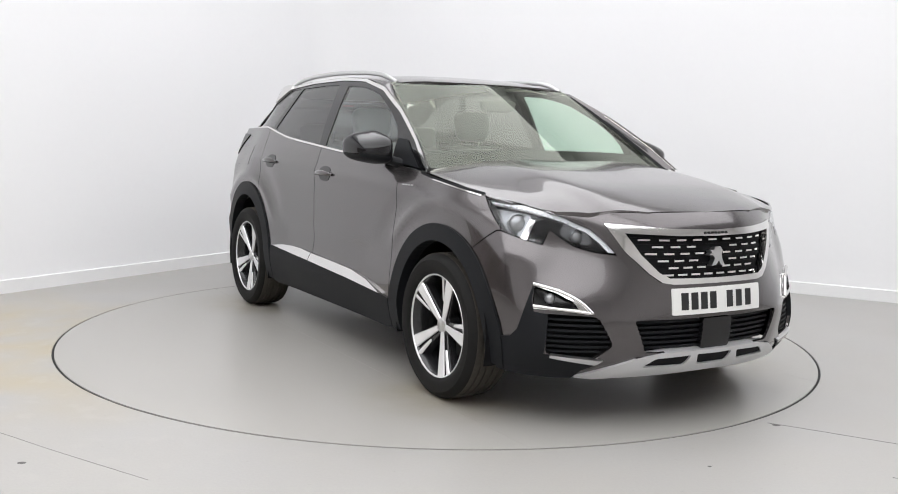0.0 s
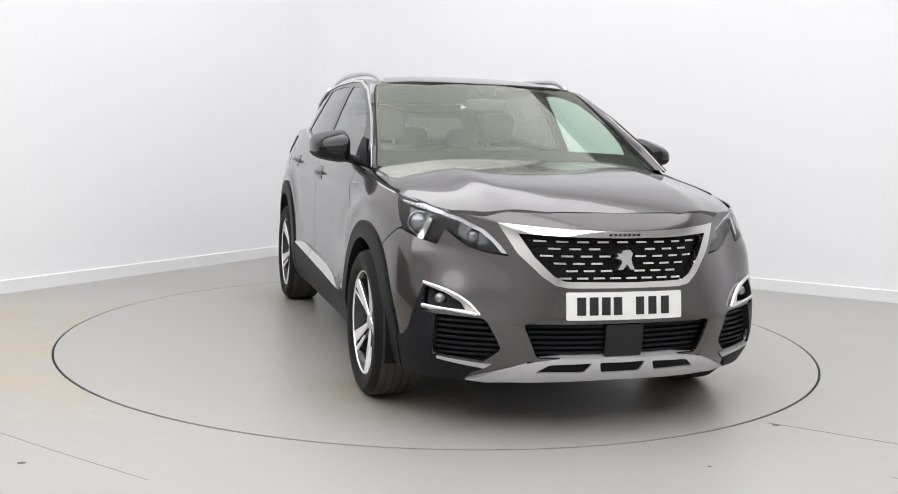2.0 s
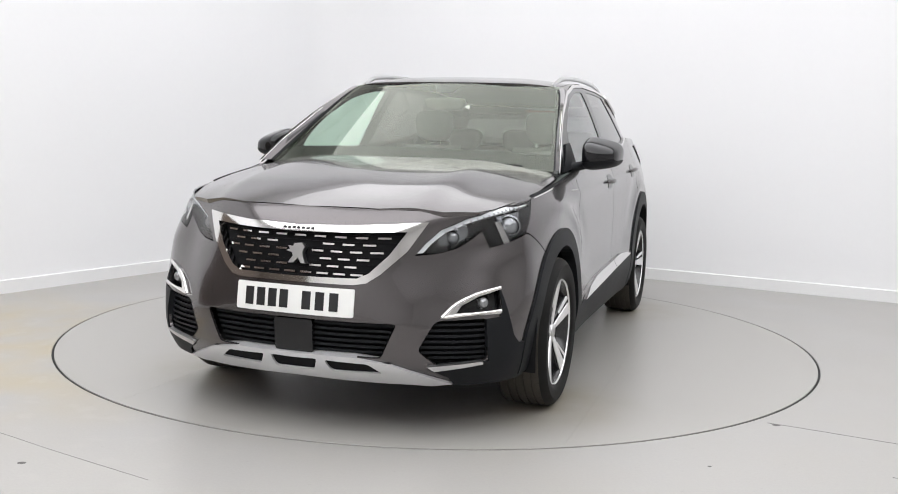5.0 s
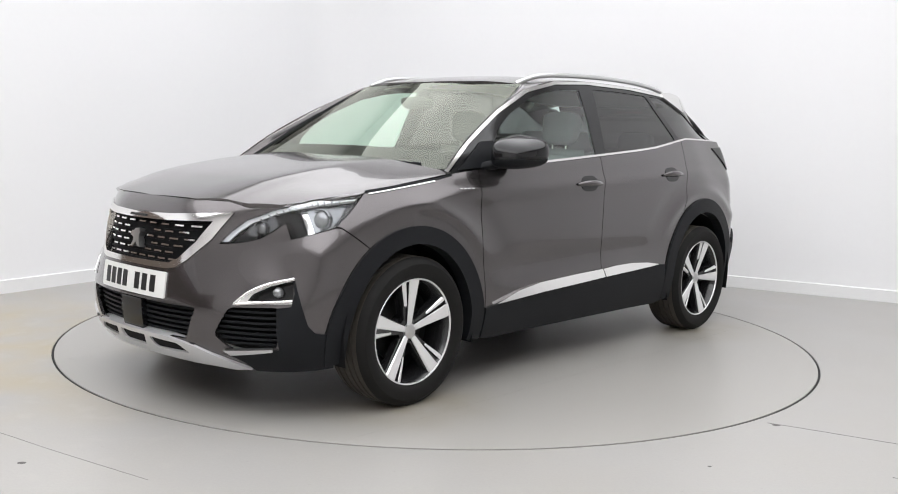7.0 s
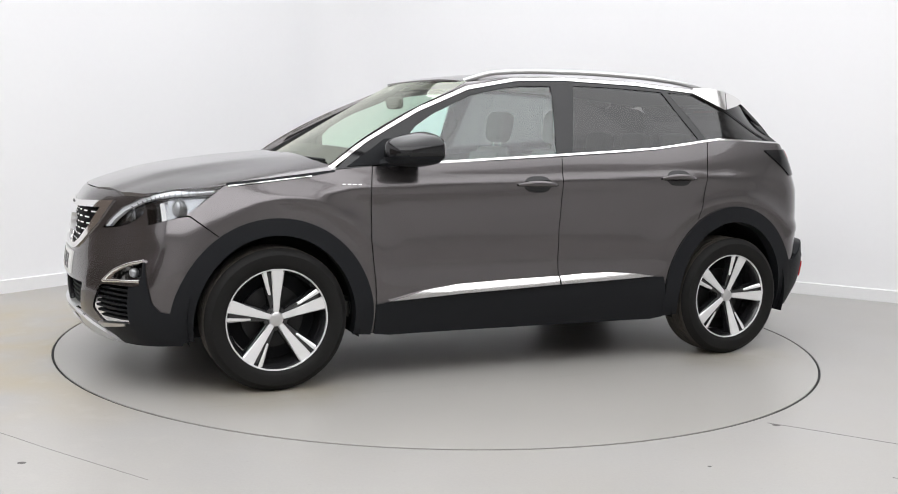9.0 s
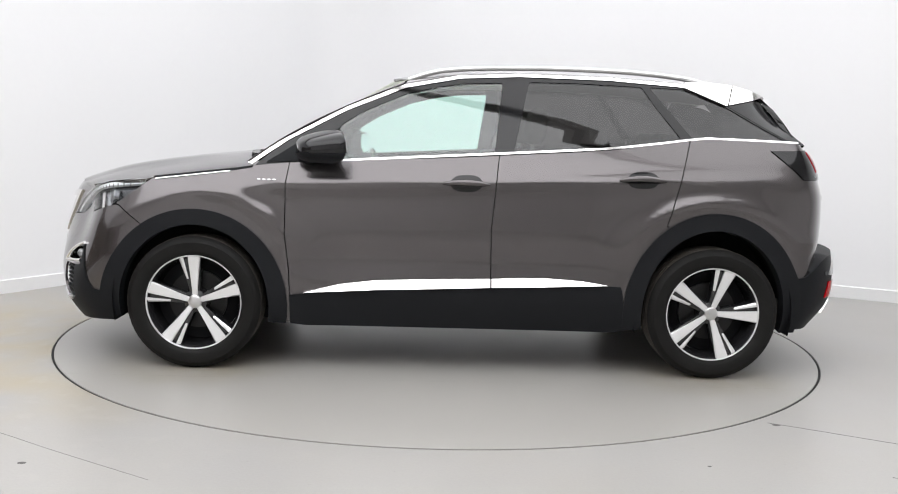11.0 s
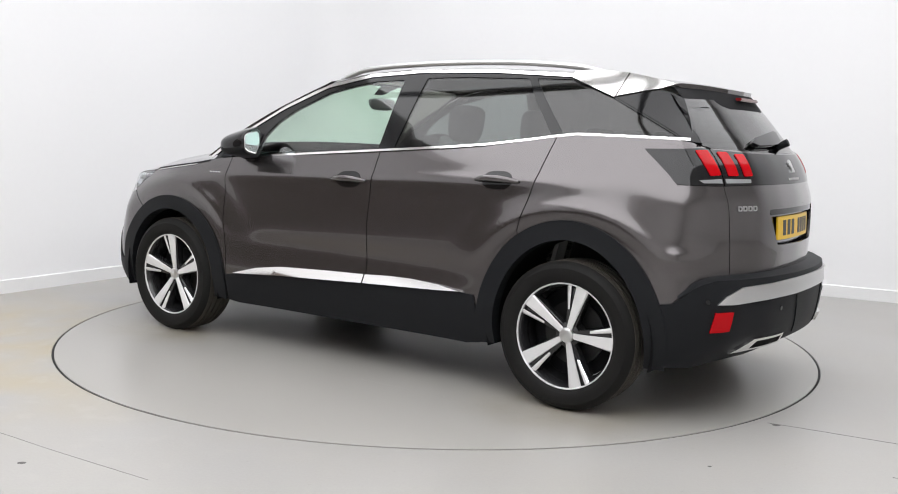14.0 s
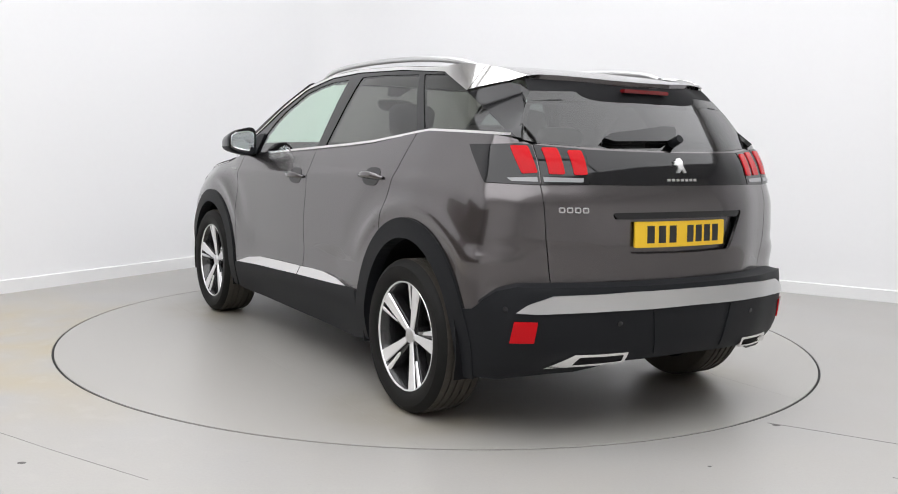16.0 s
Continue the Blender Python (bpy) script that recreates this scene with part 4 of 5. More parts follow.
            bmesh.ops.transform(bm, verts=bm.verts, matrix=at @ Matrix.Diagonal((1, .55, 1, 1)))
            part("lamp_lens", bm, LAMPBALL, lamp)
        patch("lamp_bowl", m(rounded([(.87, .915), (1.10, .935), (1.03, .87), (.985, .838), (.86, .812)], 0.02)), body, LAMPBOWL, lamp, off=-0.040, thick=0.01, step=0.02)
        patch("lamp_bowl", m(rounded([(.555, .842), (.65, .875), (.67, .83), (.60, .788), (.54, .790)], 0.02)), body, LAMPBOWL, lamp, off=-0.040, thick=0.01, step=0.02)
        patch("lamp_reflector", m([(.750, .866), (.797, .874), (.818, .796), (.772, .790)]), body, GLOSSY, lamp, off=-0.03, thick=0.01, step=0.02)
        patch("lamp_blade", m([(.820, .882), (.862, .888), (.882, .803), (.842, .797)]), body, CHROME, lamp, off=-0.018, thick=0.03, step=0.02)
        ob = patch("lamp_cover", m(HEADLIGHT), body, LENS, lamp, off=0.001, thick=0, step=0.03)
        ob.visible_shadow = False
    # skid plate
    holes = [rounded(sym([(0, .323), (.104, .325), (.086, .277), (0, .277)]), 0.012)]
    side = rounded([(.135, .323), (.312, .317), (.365, .280), (.160, .278)], 0.012)
    patch("skid_plate", sym([(0, .341), (.251, .341), (.404, .317), (.612, .232), (.53, .222), (.453, .230), (0, .243)]), body, SKIDSILVER, bumper, off=0.012, thick=0.05, step=0.025, holes=holes + [side, mir(side)], label="silver skid plate with three openings")
    patch("skid_backing", sym([(0, .33), (.40, .322), (.42, .26), (0, .26)]), body, DARK, bumper, off=0.004, thick=0.002)
    # number plate, its characters as plain bars
    plate = patch("number_plate", rounded(sym([(0, .612), (.26, .612), (.26, .500), (0, .500)]), 0.008), body, PLATEWHITE, car, off=0.008, thick=0.008, step=0.05, label="white number plate with dark bars")
    bars(plate, body, .556, .009, 1)


def bars(plate, fn, z, off, direction):
    for k, a in enumerate((-.198, -.145, -.092, -.040, .060, .118, .178)):
        w = .019
        patch("plate_bar", [(a - w, z + .036), (a + w, z + .036), (a + w, z - .036), (a - w, z - .036)], fn, INK, plate, off=off, thick=0.001, step=0.06)


def build_hood(car):
    half = [(2.118, 0), (2.088, .309), (1.992, .553), (1.912, .665), (1.835, .715), (1.72, .768), (1.61, .800), (1.40, .806), (1.20, .806), (1.06, .803), (1.0, .79), (1.06, .70), (1.10, .60), (1.135, .386), (1.155, 0)]
    patch("bonnet", symb(half), hood, PAINT, car, step=0.026, thick=0.02, label="grey metallic bonnet with two soft creases")
    patch("cowl", symb([(1.17, 0), (1.15, .386), (1.12, .60), (1.07, .72), (.90, .79), (.90, 0)]), hood, BLACK, car, off=-0.025, thick=0.004)
    for y0, y1 in ((.62, .02), (.08, -.48)):
        p = [screen(y0 + (y1 - y0) * t, 1.083 + .010 * t)[0] + np.array([.010, 0, .004]) for t in np.linspace(0, 1, 8)]
        part("wiper", tube_bm(p, 0.007, 8), BLACK, car, "black windscreen wiper")


def cabin_tail(x, z):
    """The side of the cabin with its upper rear corner drawn in towards the spoiler."""
    x, z = np.atleast_1d(np.asarray(x, float)), np.atleast_1d(np.asarray(z, float))
    p = cabin(x, z)
    t, k = np.clip((-1.40 - x) / 0.25, 0, 1.4), np.clip((z - 1.20) / 0.28, 0, 1)
    p[:, 1] -= 0.078 * t * t * k * k * (3 - 2 * k)
    return p


def build_cabin(car):
    # window band: black frame with panes let in
    band = [(1.04, 1.052), (.665, 1.076), (-.21, 1.136), (-.597, 1.163), (-.827, 1.182), (-1.049, 1.211), (-1.199, 1.232), (-1.293, 1.243), (-1.556, 1.239), (-1.795, 1.234),
            (-1.419, 1.428), (-1.194, 1.521), (-.789, 1.545), (-.313, 1.55), (.001, 1.532), (.29, 1.475), (.588, 1.351), (.876, 1.194)]
    front = rounded([(.690, 1.086), (.665, 1.205), (.60, 1.275), (.49, 1.345), (.265, 1.445), (.10, 1.483), (-.03, 1.503), (-.224, 1.511), (-.182, 1.142)], 0.015)
    rear = rounded([(-.281, 1.152), (-.597, 1.174), (-.827, 1.193), (-1.04, 1.222), (-1.16, 1.243), (-1.03, 1.41), (-.965, 1.512), (-.60, 1.522), (-.366, 1.520)], 0.015)
    quarter = rounded([(-1.215, 1.252), (-1.313, 1.258), (-1.56, 1.256), (-1.74, 1.251), (-1.412, 1.420), (-1.19, 1.507), (-1.005, 1.512)], 0.012)
    for s in (1, -1):
        patch("window_frame", band, cabin_tail, GLOSSY, car, off=-0.004, thick=0.02, side=s, holes=[front, rear, quarter], label="gloss black window surround")
        for name, loop, mat in (("front_door_glass", front, CLEAR), ("rear_door_glass", rear, PRIVACY), ("quarter_glass", quarter, PRIVACY)):
            patch(name, loop, cabin_tail, mat, car, off=-0.008, thick=0, side=s, step=0.06).visible_shadow = False
        # chrome outline: belt and roof line
        belt = [(1.045, 1.057), (.665, 1.080), (-.21, 1.140), (-.597, 1.167), (-.827, 1.186), (-1.049, 1.215), (-1.199, 1.236), (-1.293, 1.247), (-1.556, 1.243), (-1.80, 1.237)]
        patch("belt_strip", shift_line(belt[1:], .003) + shift_line(belt[1:], -.008)[::-1], cabin, CHROME, car, off=0.013, thick=0.02, side=s, step=0.025, label="bright chrome belt strip")
        up = [(1.080, 1.062), (.882, 1.201), (.591, 1.359), (.293, 1.485), (.001, 1.543), (-.313, 1.561), (-.789, 1.556), (-1.20, 1.533)]
        lo = [(1.058, 1.054), (.872, 1.185), (.583, 1.343), (.286, 1.468), (-.002, 1.526), (-.313, 1.544), (-.789, 1.539), (-1.194, 1.514)]
        patch("roof_strip", up + lo[::-1], cabin, CHROME, car, off=0.001, thick=0.002, side=s, step=0.025, label="bright chrome roof line strip")
        patch("rear_fin", [(-1.20, 1.540), (-1.19, 1.512), (-1.419, 1.420), (-1.426, 1.432), (-1.46, 1.532), (-1.32, 1.545)], cabin_tail, CHROME, car, off=0.007, thick=0.016, side=s, step=0.025, label="bright chrome rear pillar fin")
        patch("rear_fin_tip", [(-1.429, 1.425), (-1.465, 1.531), (-1.56, 1.511), (-1.652, 1.484), (-1.60, 1.462)], cabin_tail, CHROME, car, off=0.007, thick=0.016, side=s, step=0.025, label="bright chrome rear pillar fin")
        patch("rear_pillar", [(-1.40, 1.436), (-1.79, 1.232), (-1.845, 1.226), (-1.755, 1.32), (-1.64, 1.450), (-1.56, 1.465)], cabin_tail, GLOSSY, car, off=-0.002, thick=0.02, side=s, label="gloss black rear pillar")
        # painted pillar between chrome line and screen, and roof flank
        A = np.array([cabin(a, b)[0] for a, b in up])
        Bp = np.array([screen(a, b)[0] for a, b in [(.772, 1.070), (.730, 1.19), (.680, 1.345), (.628, 1.478)]])
        A1, B1 = resample(A[:4] + [0.004, 0.006, 0.005], 16), resample(np.vstack([Bp, roof(.27, .597)]), 16)
        P2 = resample(A[3:], 24)
        Q2 = np.array([roof(min(.27, x), .597 - .10 * max(0, (-x - 1.0)))[0] for x in P2[:, 0]])
        fl = flip if s < 0 else (lambda l: l)
        M1 = A1 * 0.18 + B1 * 0.82 + [0, 0.002, 0.002]
        ruled("front_pillar", fl(A1), fl(M1), PAINT, car, bulge=0.008)
        ruled("screen_seal", fl(M1), fl(B1), BLACK, car, bulge=0.002, label="black screen seal")
        ruled("roof_flank", fl(P2), fl(Q2), PAINT, car, bulge=0.006)
        P3 = resample([cabin_tail(-1.20, 1.540)[0], cabin_tail(-1.46, 1.532)[0], cabin_tail(-1.56, 1.512)[0], cabin_tail(-1.652, 1.485)[0]], 12)
        Q3 = np.array([roof(x, .597 - .10 * max(0, (-x - 1.0)) - .35 * max(0, (-x - 1.4)))[0] for x in P3[:, 0]])
        ruled("roof_flank", fl(P3), fl(Q3), PAINT, car, bulge=0.002)
        # roof rail with its feet
        rail = [(.27, .575, 1.515), (.19, .582, 1.543), (.08, .588, 1.569), (-.22, .592, 1.589), (-.53, .592, 1.595), (-.83, .588, 1.591), (-1.10, .576, 1.575), (-1.24, .566, 1.558), (-1.33, .556, 1.535)]
        pts = resample(rail, 40)
        part("roof_rail", tube_bm(fl(pts), 0.0125, 10, 1.1), SATIN, car, "silver roof rail")
    glassy = patch("windscreen", sym([(0, 1.075), (.40, 1.072), (.774, 1.065), (.727, 1.20), (.679, 1.345), (.616, 1.515), (.34, 1.530), (0, 1.535)]), screen, SCREENGLASS, car, thick=0, step=0.05, label="clear laminated windscreen")
    glassy.visible_shadow = False
    patch("screen_border", sym([(0, 1.075), (.40, 1.072), (.774, 1.065), (.727, 1.20), (.679, 1.345), (.616, 1.515), (.34, 1.530), (0, 1.535)]), screen, DARK, car, off=-0.005, thick=0.002, step=0.03,
          holes=[rounded(sym([(0, 1.166), (.40, 1.161), (.727, 1.150), (.664, 1.345), (.603, 1.506), (.34, 1.520), (.085, 1.522), (.045, 1.470), (0, 1.468)]), 0.008)])
    patch("roof_panel", symb([(.375, 0), (.36, .34), (.275, .597), (-1.0, .597), (-1.4, .557), (-1.652, .444), (-1.73, .33), (-1.785, .18), (-1.805, 0)]), roof, PAINT, car, thick=0.02, label="dark grey metallic roof")
    # spoiler's underside and the rear screen
    tip = cabin_tail(-1.645, 1.474)[0]
    lip = np.array([tip] + [roof(x, y)[0] - [0, 0, .02] for x, y in [(-1.652, .444), (-1.728, .33), (-1.783, .18), (-1.803, 0), (-1.783, -.18), (-1.728, -.33), (-1.652, -.444)]] + [tip * [1, -1, 1]])
    glt = np.array([backlight(y, z)[0] for y, z in [(.552, 1.378), (.42, 1.384), (.2, 1.386), (0, 1.386), (-.2, 1.386), (-.42, 1.384), (-.552, 1.378)]])
    sp = ruled("spoiler_underside", resample(lip, 30), resample(glt, 30), DARK, car, bulge=0.004)
    bm = box_bm(-1.834, -1.80, -.13, .13, 1.428, 1.444, 0.004)
    part("brake_light", bm, DARKRED, sp, "dark red high brake light")
    back = sym([(0, 1.185), (.32, 1.190), (.60, 1.205), (.660, 1.222), (.645, 1.27), (.606, 1.33), (.540, 1.42), (.3, 1.425), (0, 1.427)])
    patch("rear_screen", back, backlight, REARGLASS, car, thick=0, step=0.05, label="tinted rear screen").visible_shadow = False
    patch("rear_screen_border", back, backlight, GLOSSY, car, off=-0.005, thick=0.02, step=0.04, holes=[rounded(sym([(0, 1.197), (.32, 1.203), (.60, 1.219), (.640, 1.230), (.600, 1.31), (.548, 1.383), (0, 1.388)]), 0.02)])
    for s in (1, -1):
        fl = flip if s < 0 else (lambda l: l)
        a = resample([cabin_tail(x, z)[0] for x, z in [(-1.64, 1.450), (-1.755, 1.32), (-1.845, 1.226)]], 10)
        b = resample([backlight(y, z)[0] for y, z in [(.540, 1.42), (.606, 1.33), (.660, 1.222)]], 10)
        ruled("rear_pillar_edge", fl(a), fl(b), GLOSSY, car)
    wip = patch("rear_wiper", [(.345, 1.218), (.30, 1.238), (.10, 1.262), (-.02, 1.276), (-.062, 1.270), (-.040, 1.235), (.02, 1.214), (.30, 1.206)], backlight, GLOSSY, car, off=0.028, thick=0.022, step=0.03, label="black rear wiper under a wedge cover")
    part("wiper_pivot", tube_bm([backlight(-.02, 1.215)[0], backlight(-.02, 1.215)[0] + np.array([-.05, 0, .025])], .018, 12), BLACK, wip)
    # headliner
    patch("headliner", symb([(.28, 0), (.22, .52), (-1.3, .52), (-1.6, .45), (-1.65, 0)]), roof, LINER, car, off=-0.035, thick=0.004, step=0.1, label="pale grey headliner")


def build_tail(car):
    recess = rounded(sym([(0, .940), (.375, .938), (.285, .772), (0, .768)]), 0.02)
    gate = patch("tailgate", sym([(0, 1.185), (.32, 1.190), (.60, 1.203), (.655, 1.198), (.648, 1.043), (.630, .826), (.602, .667), (.60, .60), (0, .61)]), tail, PAINT, car, holes=[recess], label="grey metallic tailgate")
    patch("plate_recess", sym([(0, .945), (.38, .943), (.29, .765), (0, .762)]), tail, PAINT, gate, off=-0.03, thick=0.002)
    patch("plate_lamp_bar", sym([(0, .943), (.375, .941), (.345, .912), (0, .914)]), tail, GLOSSY, gate, off=-0.004, thick=0.026)
    plate = patch("number_plate", rounded(sym([(0, .902), (.26, .902), (.26, .794), (0, .794)]), 0.008), tail, PLATEYELLOW, car, off=-0.014, thick=0.008, step=0.05, label="yellow number plate with dark bars")
    bars(plate, tail, .848, -0.013, -1)
    patch("rear_garnish", sym([(0, 1.178), (.30, 1.180), (.44, 1.184), (.455, 1.047), (0, 1.047)]), tail, GLOSSY, gate, off=0.004, thick=0.006, label="gloss black strip between the tail lights")
    # badge and wordmarks as plain shapes
    shape = [(.010, 1.152), (-.014, 1.154), (-.024, 1.142), (-.018, 1.128), (-.022, 1.112), (-.030, 1.096), (-.014, 1.096), (-.006, 1.110), (.008, 1.096), (.026, 1.096), (.012, 1.114), (.014, 1.124), (.034, 1.128), (.022, 1.134), (.030, 1.142), (.014, 1.142)]
    patch("badge", shape, tail, SATIN, gate, off=0.010, thick=0.008, step=0.015, label="plain silver badge")
    for k in range(7):
        a = .075 - k * .025
        patch("badge_bar", [(a - .008, 1.072), (a + .008, 1.072), (a + .008, 1.062), (a - .008, 1.062)], tail, SATIN, gate, off=0.007, thick=0.004, step=0.03)
    for k in range(4):
        a = .573 - k * .030
        patch("badge_bar", rounded([(a - .012, .958), (a + .012, .958), (a + .012, .935), (a - .012, .935)], .008), tail, SATIN, gate, off=0.005, thick=0.005, step=0.02, holes=[[(a - .007, .952), (a + .007, .952), (a + .007, .941), (a - .007, .941)]])
    for s in (1, -1):
        m = (lambda l: l) if s > 0 else (lambda l: [(-a, b) for a, b in l])
        lamp = patch("tail_light", m([(1.12, 1.192), (.753, 1.200), (.66, 1.197), (.652, 1.043), (.942, 1.047)]), tail, GLOSSY, car, off=0.006, thick=0.02, label="smoked tail light with three red claws")
        patch("tail_light_inner", m([(.648, 1.197), (.442, 1.184), (.457, 1.047), (.645, 1.043)]), tail, GLOSSY, lamp, off=0.006, thick=0.02)
        for loop in ([(.814, 1.190), (.691, 1.190), (.661, 1.088), (.740, 1.084)], [(.606, 1.184), (.544, 1.184), (.544, 1.084), (.606, 1.084)], [(.510, 1.176), (.455, 1.176), (.458, 1.084), (.510, 1.082)]):
            patch("red_claw", m(rounded(loop, 0.008)), tail, REDLENS, lamp, off=0.010, thick=0.006, step=0.03, label="bright red lamp claw")
        patch("reversing_lens", m([(.82, 1.066), (.665, 1.072), (.662, 1.053), (.79, 1.054)]), tail, GREYLENS, lamp, off=0.009, thick=0.005, step=0.03)
        patch("reversing_lens", m([(.636, 1.072), (.475, 1.070), (.48, 1.054), (.634, 1.053)]), tail, GREYLENS, lamp, off=0.009, thick=0.005, step=0.03)
    # bumper
    half = [(0, .652), (.3, .652), (.6, .648), (.728, .648), (.814, .628), (.93, .545), (1.01, .535)] + [(1.0, .50), (1.0, .262), (.8, .262), (.5, .30), (.36, .345), (0, .355)]
    bump = patch("rear_bumper", sym(half), tail_bumper, BLACK, car, off=0.004, thick=0.06, label="black textured plastic rear bumper")
    ws = np.linspace(-.90, .90, 60)
    top = np.interp(np.abs(ws), [0, .6, .728, .814, .90], [.652, .648, .648, .628, .572])
    ruled("bumper_shelf", tail_bumper(ws, top) , tail(ws, top + .012) * [1, .995, 1] + [0.01, 0, 0], BLACK, bump, n=3)
    patch("bumper_strip", sym([(0, .632), (.3, .630), (.60, .616), (.69, .580), (.735, .548), (.66, .545), (.4, .556), (0, .562)]), tail_bumper, SATIN, bump, off=0.012, thick=0.012, step=0.03, label="brushed aluminium bumper strip")
    for s in (1, -1):
        m = (lambda l: l) if s > 0 else (lambda l: [(-a, b) for a, b in l])
        patch("reflector", m([(.746, .515), (.661, .515), (.679, .432), (.771, .428)]), tail_bumper, REDLENS, bump, off=0.011, thick=0.006, step=0.03, label="red plastic reflector")
        for w, z in ((.775, .560), (.36, .505)):
            patch("parking_sensor", m([(w + .011 * math.cos(math.tau * k / 12), z + .011 * math.sin(math.tau * k / 12)) for k in range(12)]), tail_bumper, GLOSSY, bump, off=0.007, thick=0.004, step=0.02)
        patch("bumper_rib", m([(.205, .552), (.213, .552), (.190, .372), (.182, .372)]), tail_bumper, BLACK, bump, off=0.009, thick=0.005, step=0.03)
        patch("exhaust_trim", m([(.63, .330), (.53, .388), (.318, .392), (.325, .350), (.55, .335)]), tail_bumper, CHROME, bump, off=0.018, thick=0.03, step=0.03, holes=[m(rounded([(.53, .345), (.51, .378), (.335, .382), (.340, .357)], 0.006))], label="bright chrome exhaust trim")
        patch("exhaust_hole", m([(.56, .338), (.52, .384), (.325, .388), (.33, .352)]), tail_bumper, DARK, bump, off=0.009, thick=0.002)


def build_wheels(car):
    def wheel():
        w = new("wheel")
        w.parent = car
        R, rim = 0.342, 0.245
        part("tyre", lathe_bm([(rim - .012, .090), (rim + .004, .104), (rim + .014, .110), (rim + .02, .113), (rim + .045, .117), (rim + .065, .117), (.320, .110), (.333, .100), (.340, .086)], 72), RUBBER, w, "black rubber tyre")
        tr = [(.340, .086)]
        for c in (.055, .019, -.019, -.055):
            tr += [(.342, c + .006), (.335, c + .0045), (.335, c - .0045), (.342, c - .006)]
        tr += [(.340, -.086), (.330, -.104), (.30, -.112), (rim, -.10)]
        part("tread", lathe_bm(tr, 72), TREAD, w, "dusty grooved tread")
        # shoulder blocks
        bm = bmesh.new()
        for k in range(60):
            a = math.tau * k / 60
            b2 = box_bm(-.011, .011, .066, .084, .333, .3416)
            bmesh.ops.rotate(b2, verts=b2.verts, cent=(0, 0, 0), matrix=Matrix.Rotation(a, 3, "Y"))
            me = bpy.data.meshes.new("t")
            b2.to_mesh(me)
            bm.from_mesh(me)
            bpy.data.meshes.remove(me)
            b2.free()
        part("tread_shoulder", bm, TREAD, w)
        part("rim", lathe_bm([(rim - .008, .092), (rim - .001, .100), (rim - .003, .1025), (rim - .007, .101), (rim - .009, .095)], 72, True), SILVER, w, "bright rim edge")
        part("barrel", lathe_bm([(rim - .009, .096), (rim - .020, .080), (rim - .03, .02), (rim - .035, -.09)], 48), WHEELBLACK, w)
        part("brake_disc", lathe_bm([(.05, -.008), (.150, -.008), (.150, -.026), (.05, -.026)], 40), DISCMETAL, w, "grey brake disc")
        part("wheel_back", lathe_bm([(.001, -.03), (rim - .035, -.03)], 32), DARK, w)
        part("hub", lathe_bm([(.0005, .080), (.026, .079), (.033, .075), (.036, .066)], 28), SATIN, w, "silver centre cap")
        part("hub_base", lathe_bm([(.036, .066), (.058, .058), (.066, .03), (.07, .0)], 28), WHEELBLACK, w)
        # five broad blades, each with a slim partner
        blade = [(-.014, .030), (.011, .030), (.0115, .10), (.0180, .239), (-.041, .236), (-.0215, .10)]
        slim = [(.0405, .2365), (.0215, .124), (.0240, .117), (.0310, .120), (.0590, .232)]
        dark = [(-.026, .05), (.026, .05), (.038, .12), (.066, .229), (-.044, .232)]

        def plate(loop, y_in, y_out, depth, a):
            bm = bmesh.new()
            top = [bm.verts.new((x, y_in + (y_out - y_in) * (r / .24) ** 1.3, r)) for x, r in loop]
            low = [bm.verts.new((x * 1.12, y_in + (y_out - y_in) * (r / .24) ** 1.3 - depth, r)) for x, r in loop]
            bm.faces.new(top)
            bm.faces.new(low[::-1])
            for i in range(len(loop)):
                j = (i + 1) % len(loop)
                bm.faces.new((top[i], low[i], low[j], top[j]))
            bmesh.ops.bevel(bm, geom=[e for e in bm.edges if all(v in top for v in e.verts)], offset=0.0025, segments=1, affect="EDGES")
            bmesh.ops.rotate(bm, verts=bm.verts, cent=(0, 0, 0), matrix=Matrix.Rotation(a, 3, "Y"))
            return bm

        for k in range(5):
            a = math.tau * k / 5
            part("spoke", plate(blade, .070, .098, .006, a), SILVER, w, "machined silver spoke", angle=25)
            part("slim_spoke", plate(slim, .066, .097, .006, a), SILVER, w, "machined silver spoke", angle=25)
            part("spoke_back", plate(dark, .058, .084, .040, a), WHEELBLACK, w, "gloss black spoke back", angle=25)
        return w

    first = wheel()
    # the wheel's outer face looks along +y
    first.matrix_basis = pose(1.3375, 0.798, 0.342, 0, 3, 0)
    for x, y, rz, spin in ((-1.3375, .798, 0, -17), (1.3375, -.798, 180, -22), (-1.3375, -.798, 180, -32)):
        copy_thing(first, pose(x, y, .342, 0, 0, rz) @ pose(0, 0, 0, 0, spin, 0))
    for x in (1.3375, -1.3375):
        for s in (1, -1):
            bm = bmesh.new()
            rows = []
            for k in range(25):
                a = math.pi * (k / 24) * 1.16 - 0.25
                rows.append([bm.verts.new((x + .415 * math.cos(a), s * y, .345 + .435 * math.sin(a))) for y in (.55, .892)])
            for p, q in zip(rows, rows[1:]):
                bm.faces.new((p[0], p[1], q[1], q[0]))
            c = bm.verts.new((x, s * .55, .35))
            for p, q in zip(rows, rows[1:]):
                bm.faces.new((p[0], q[0], c))
            part("wheel_housing", bm, DARK, car)


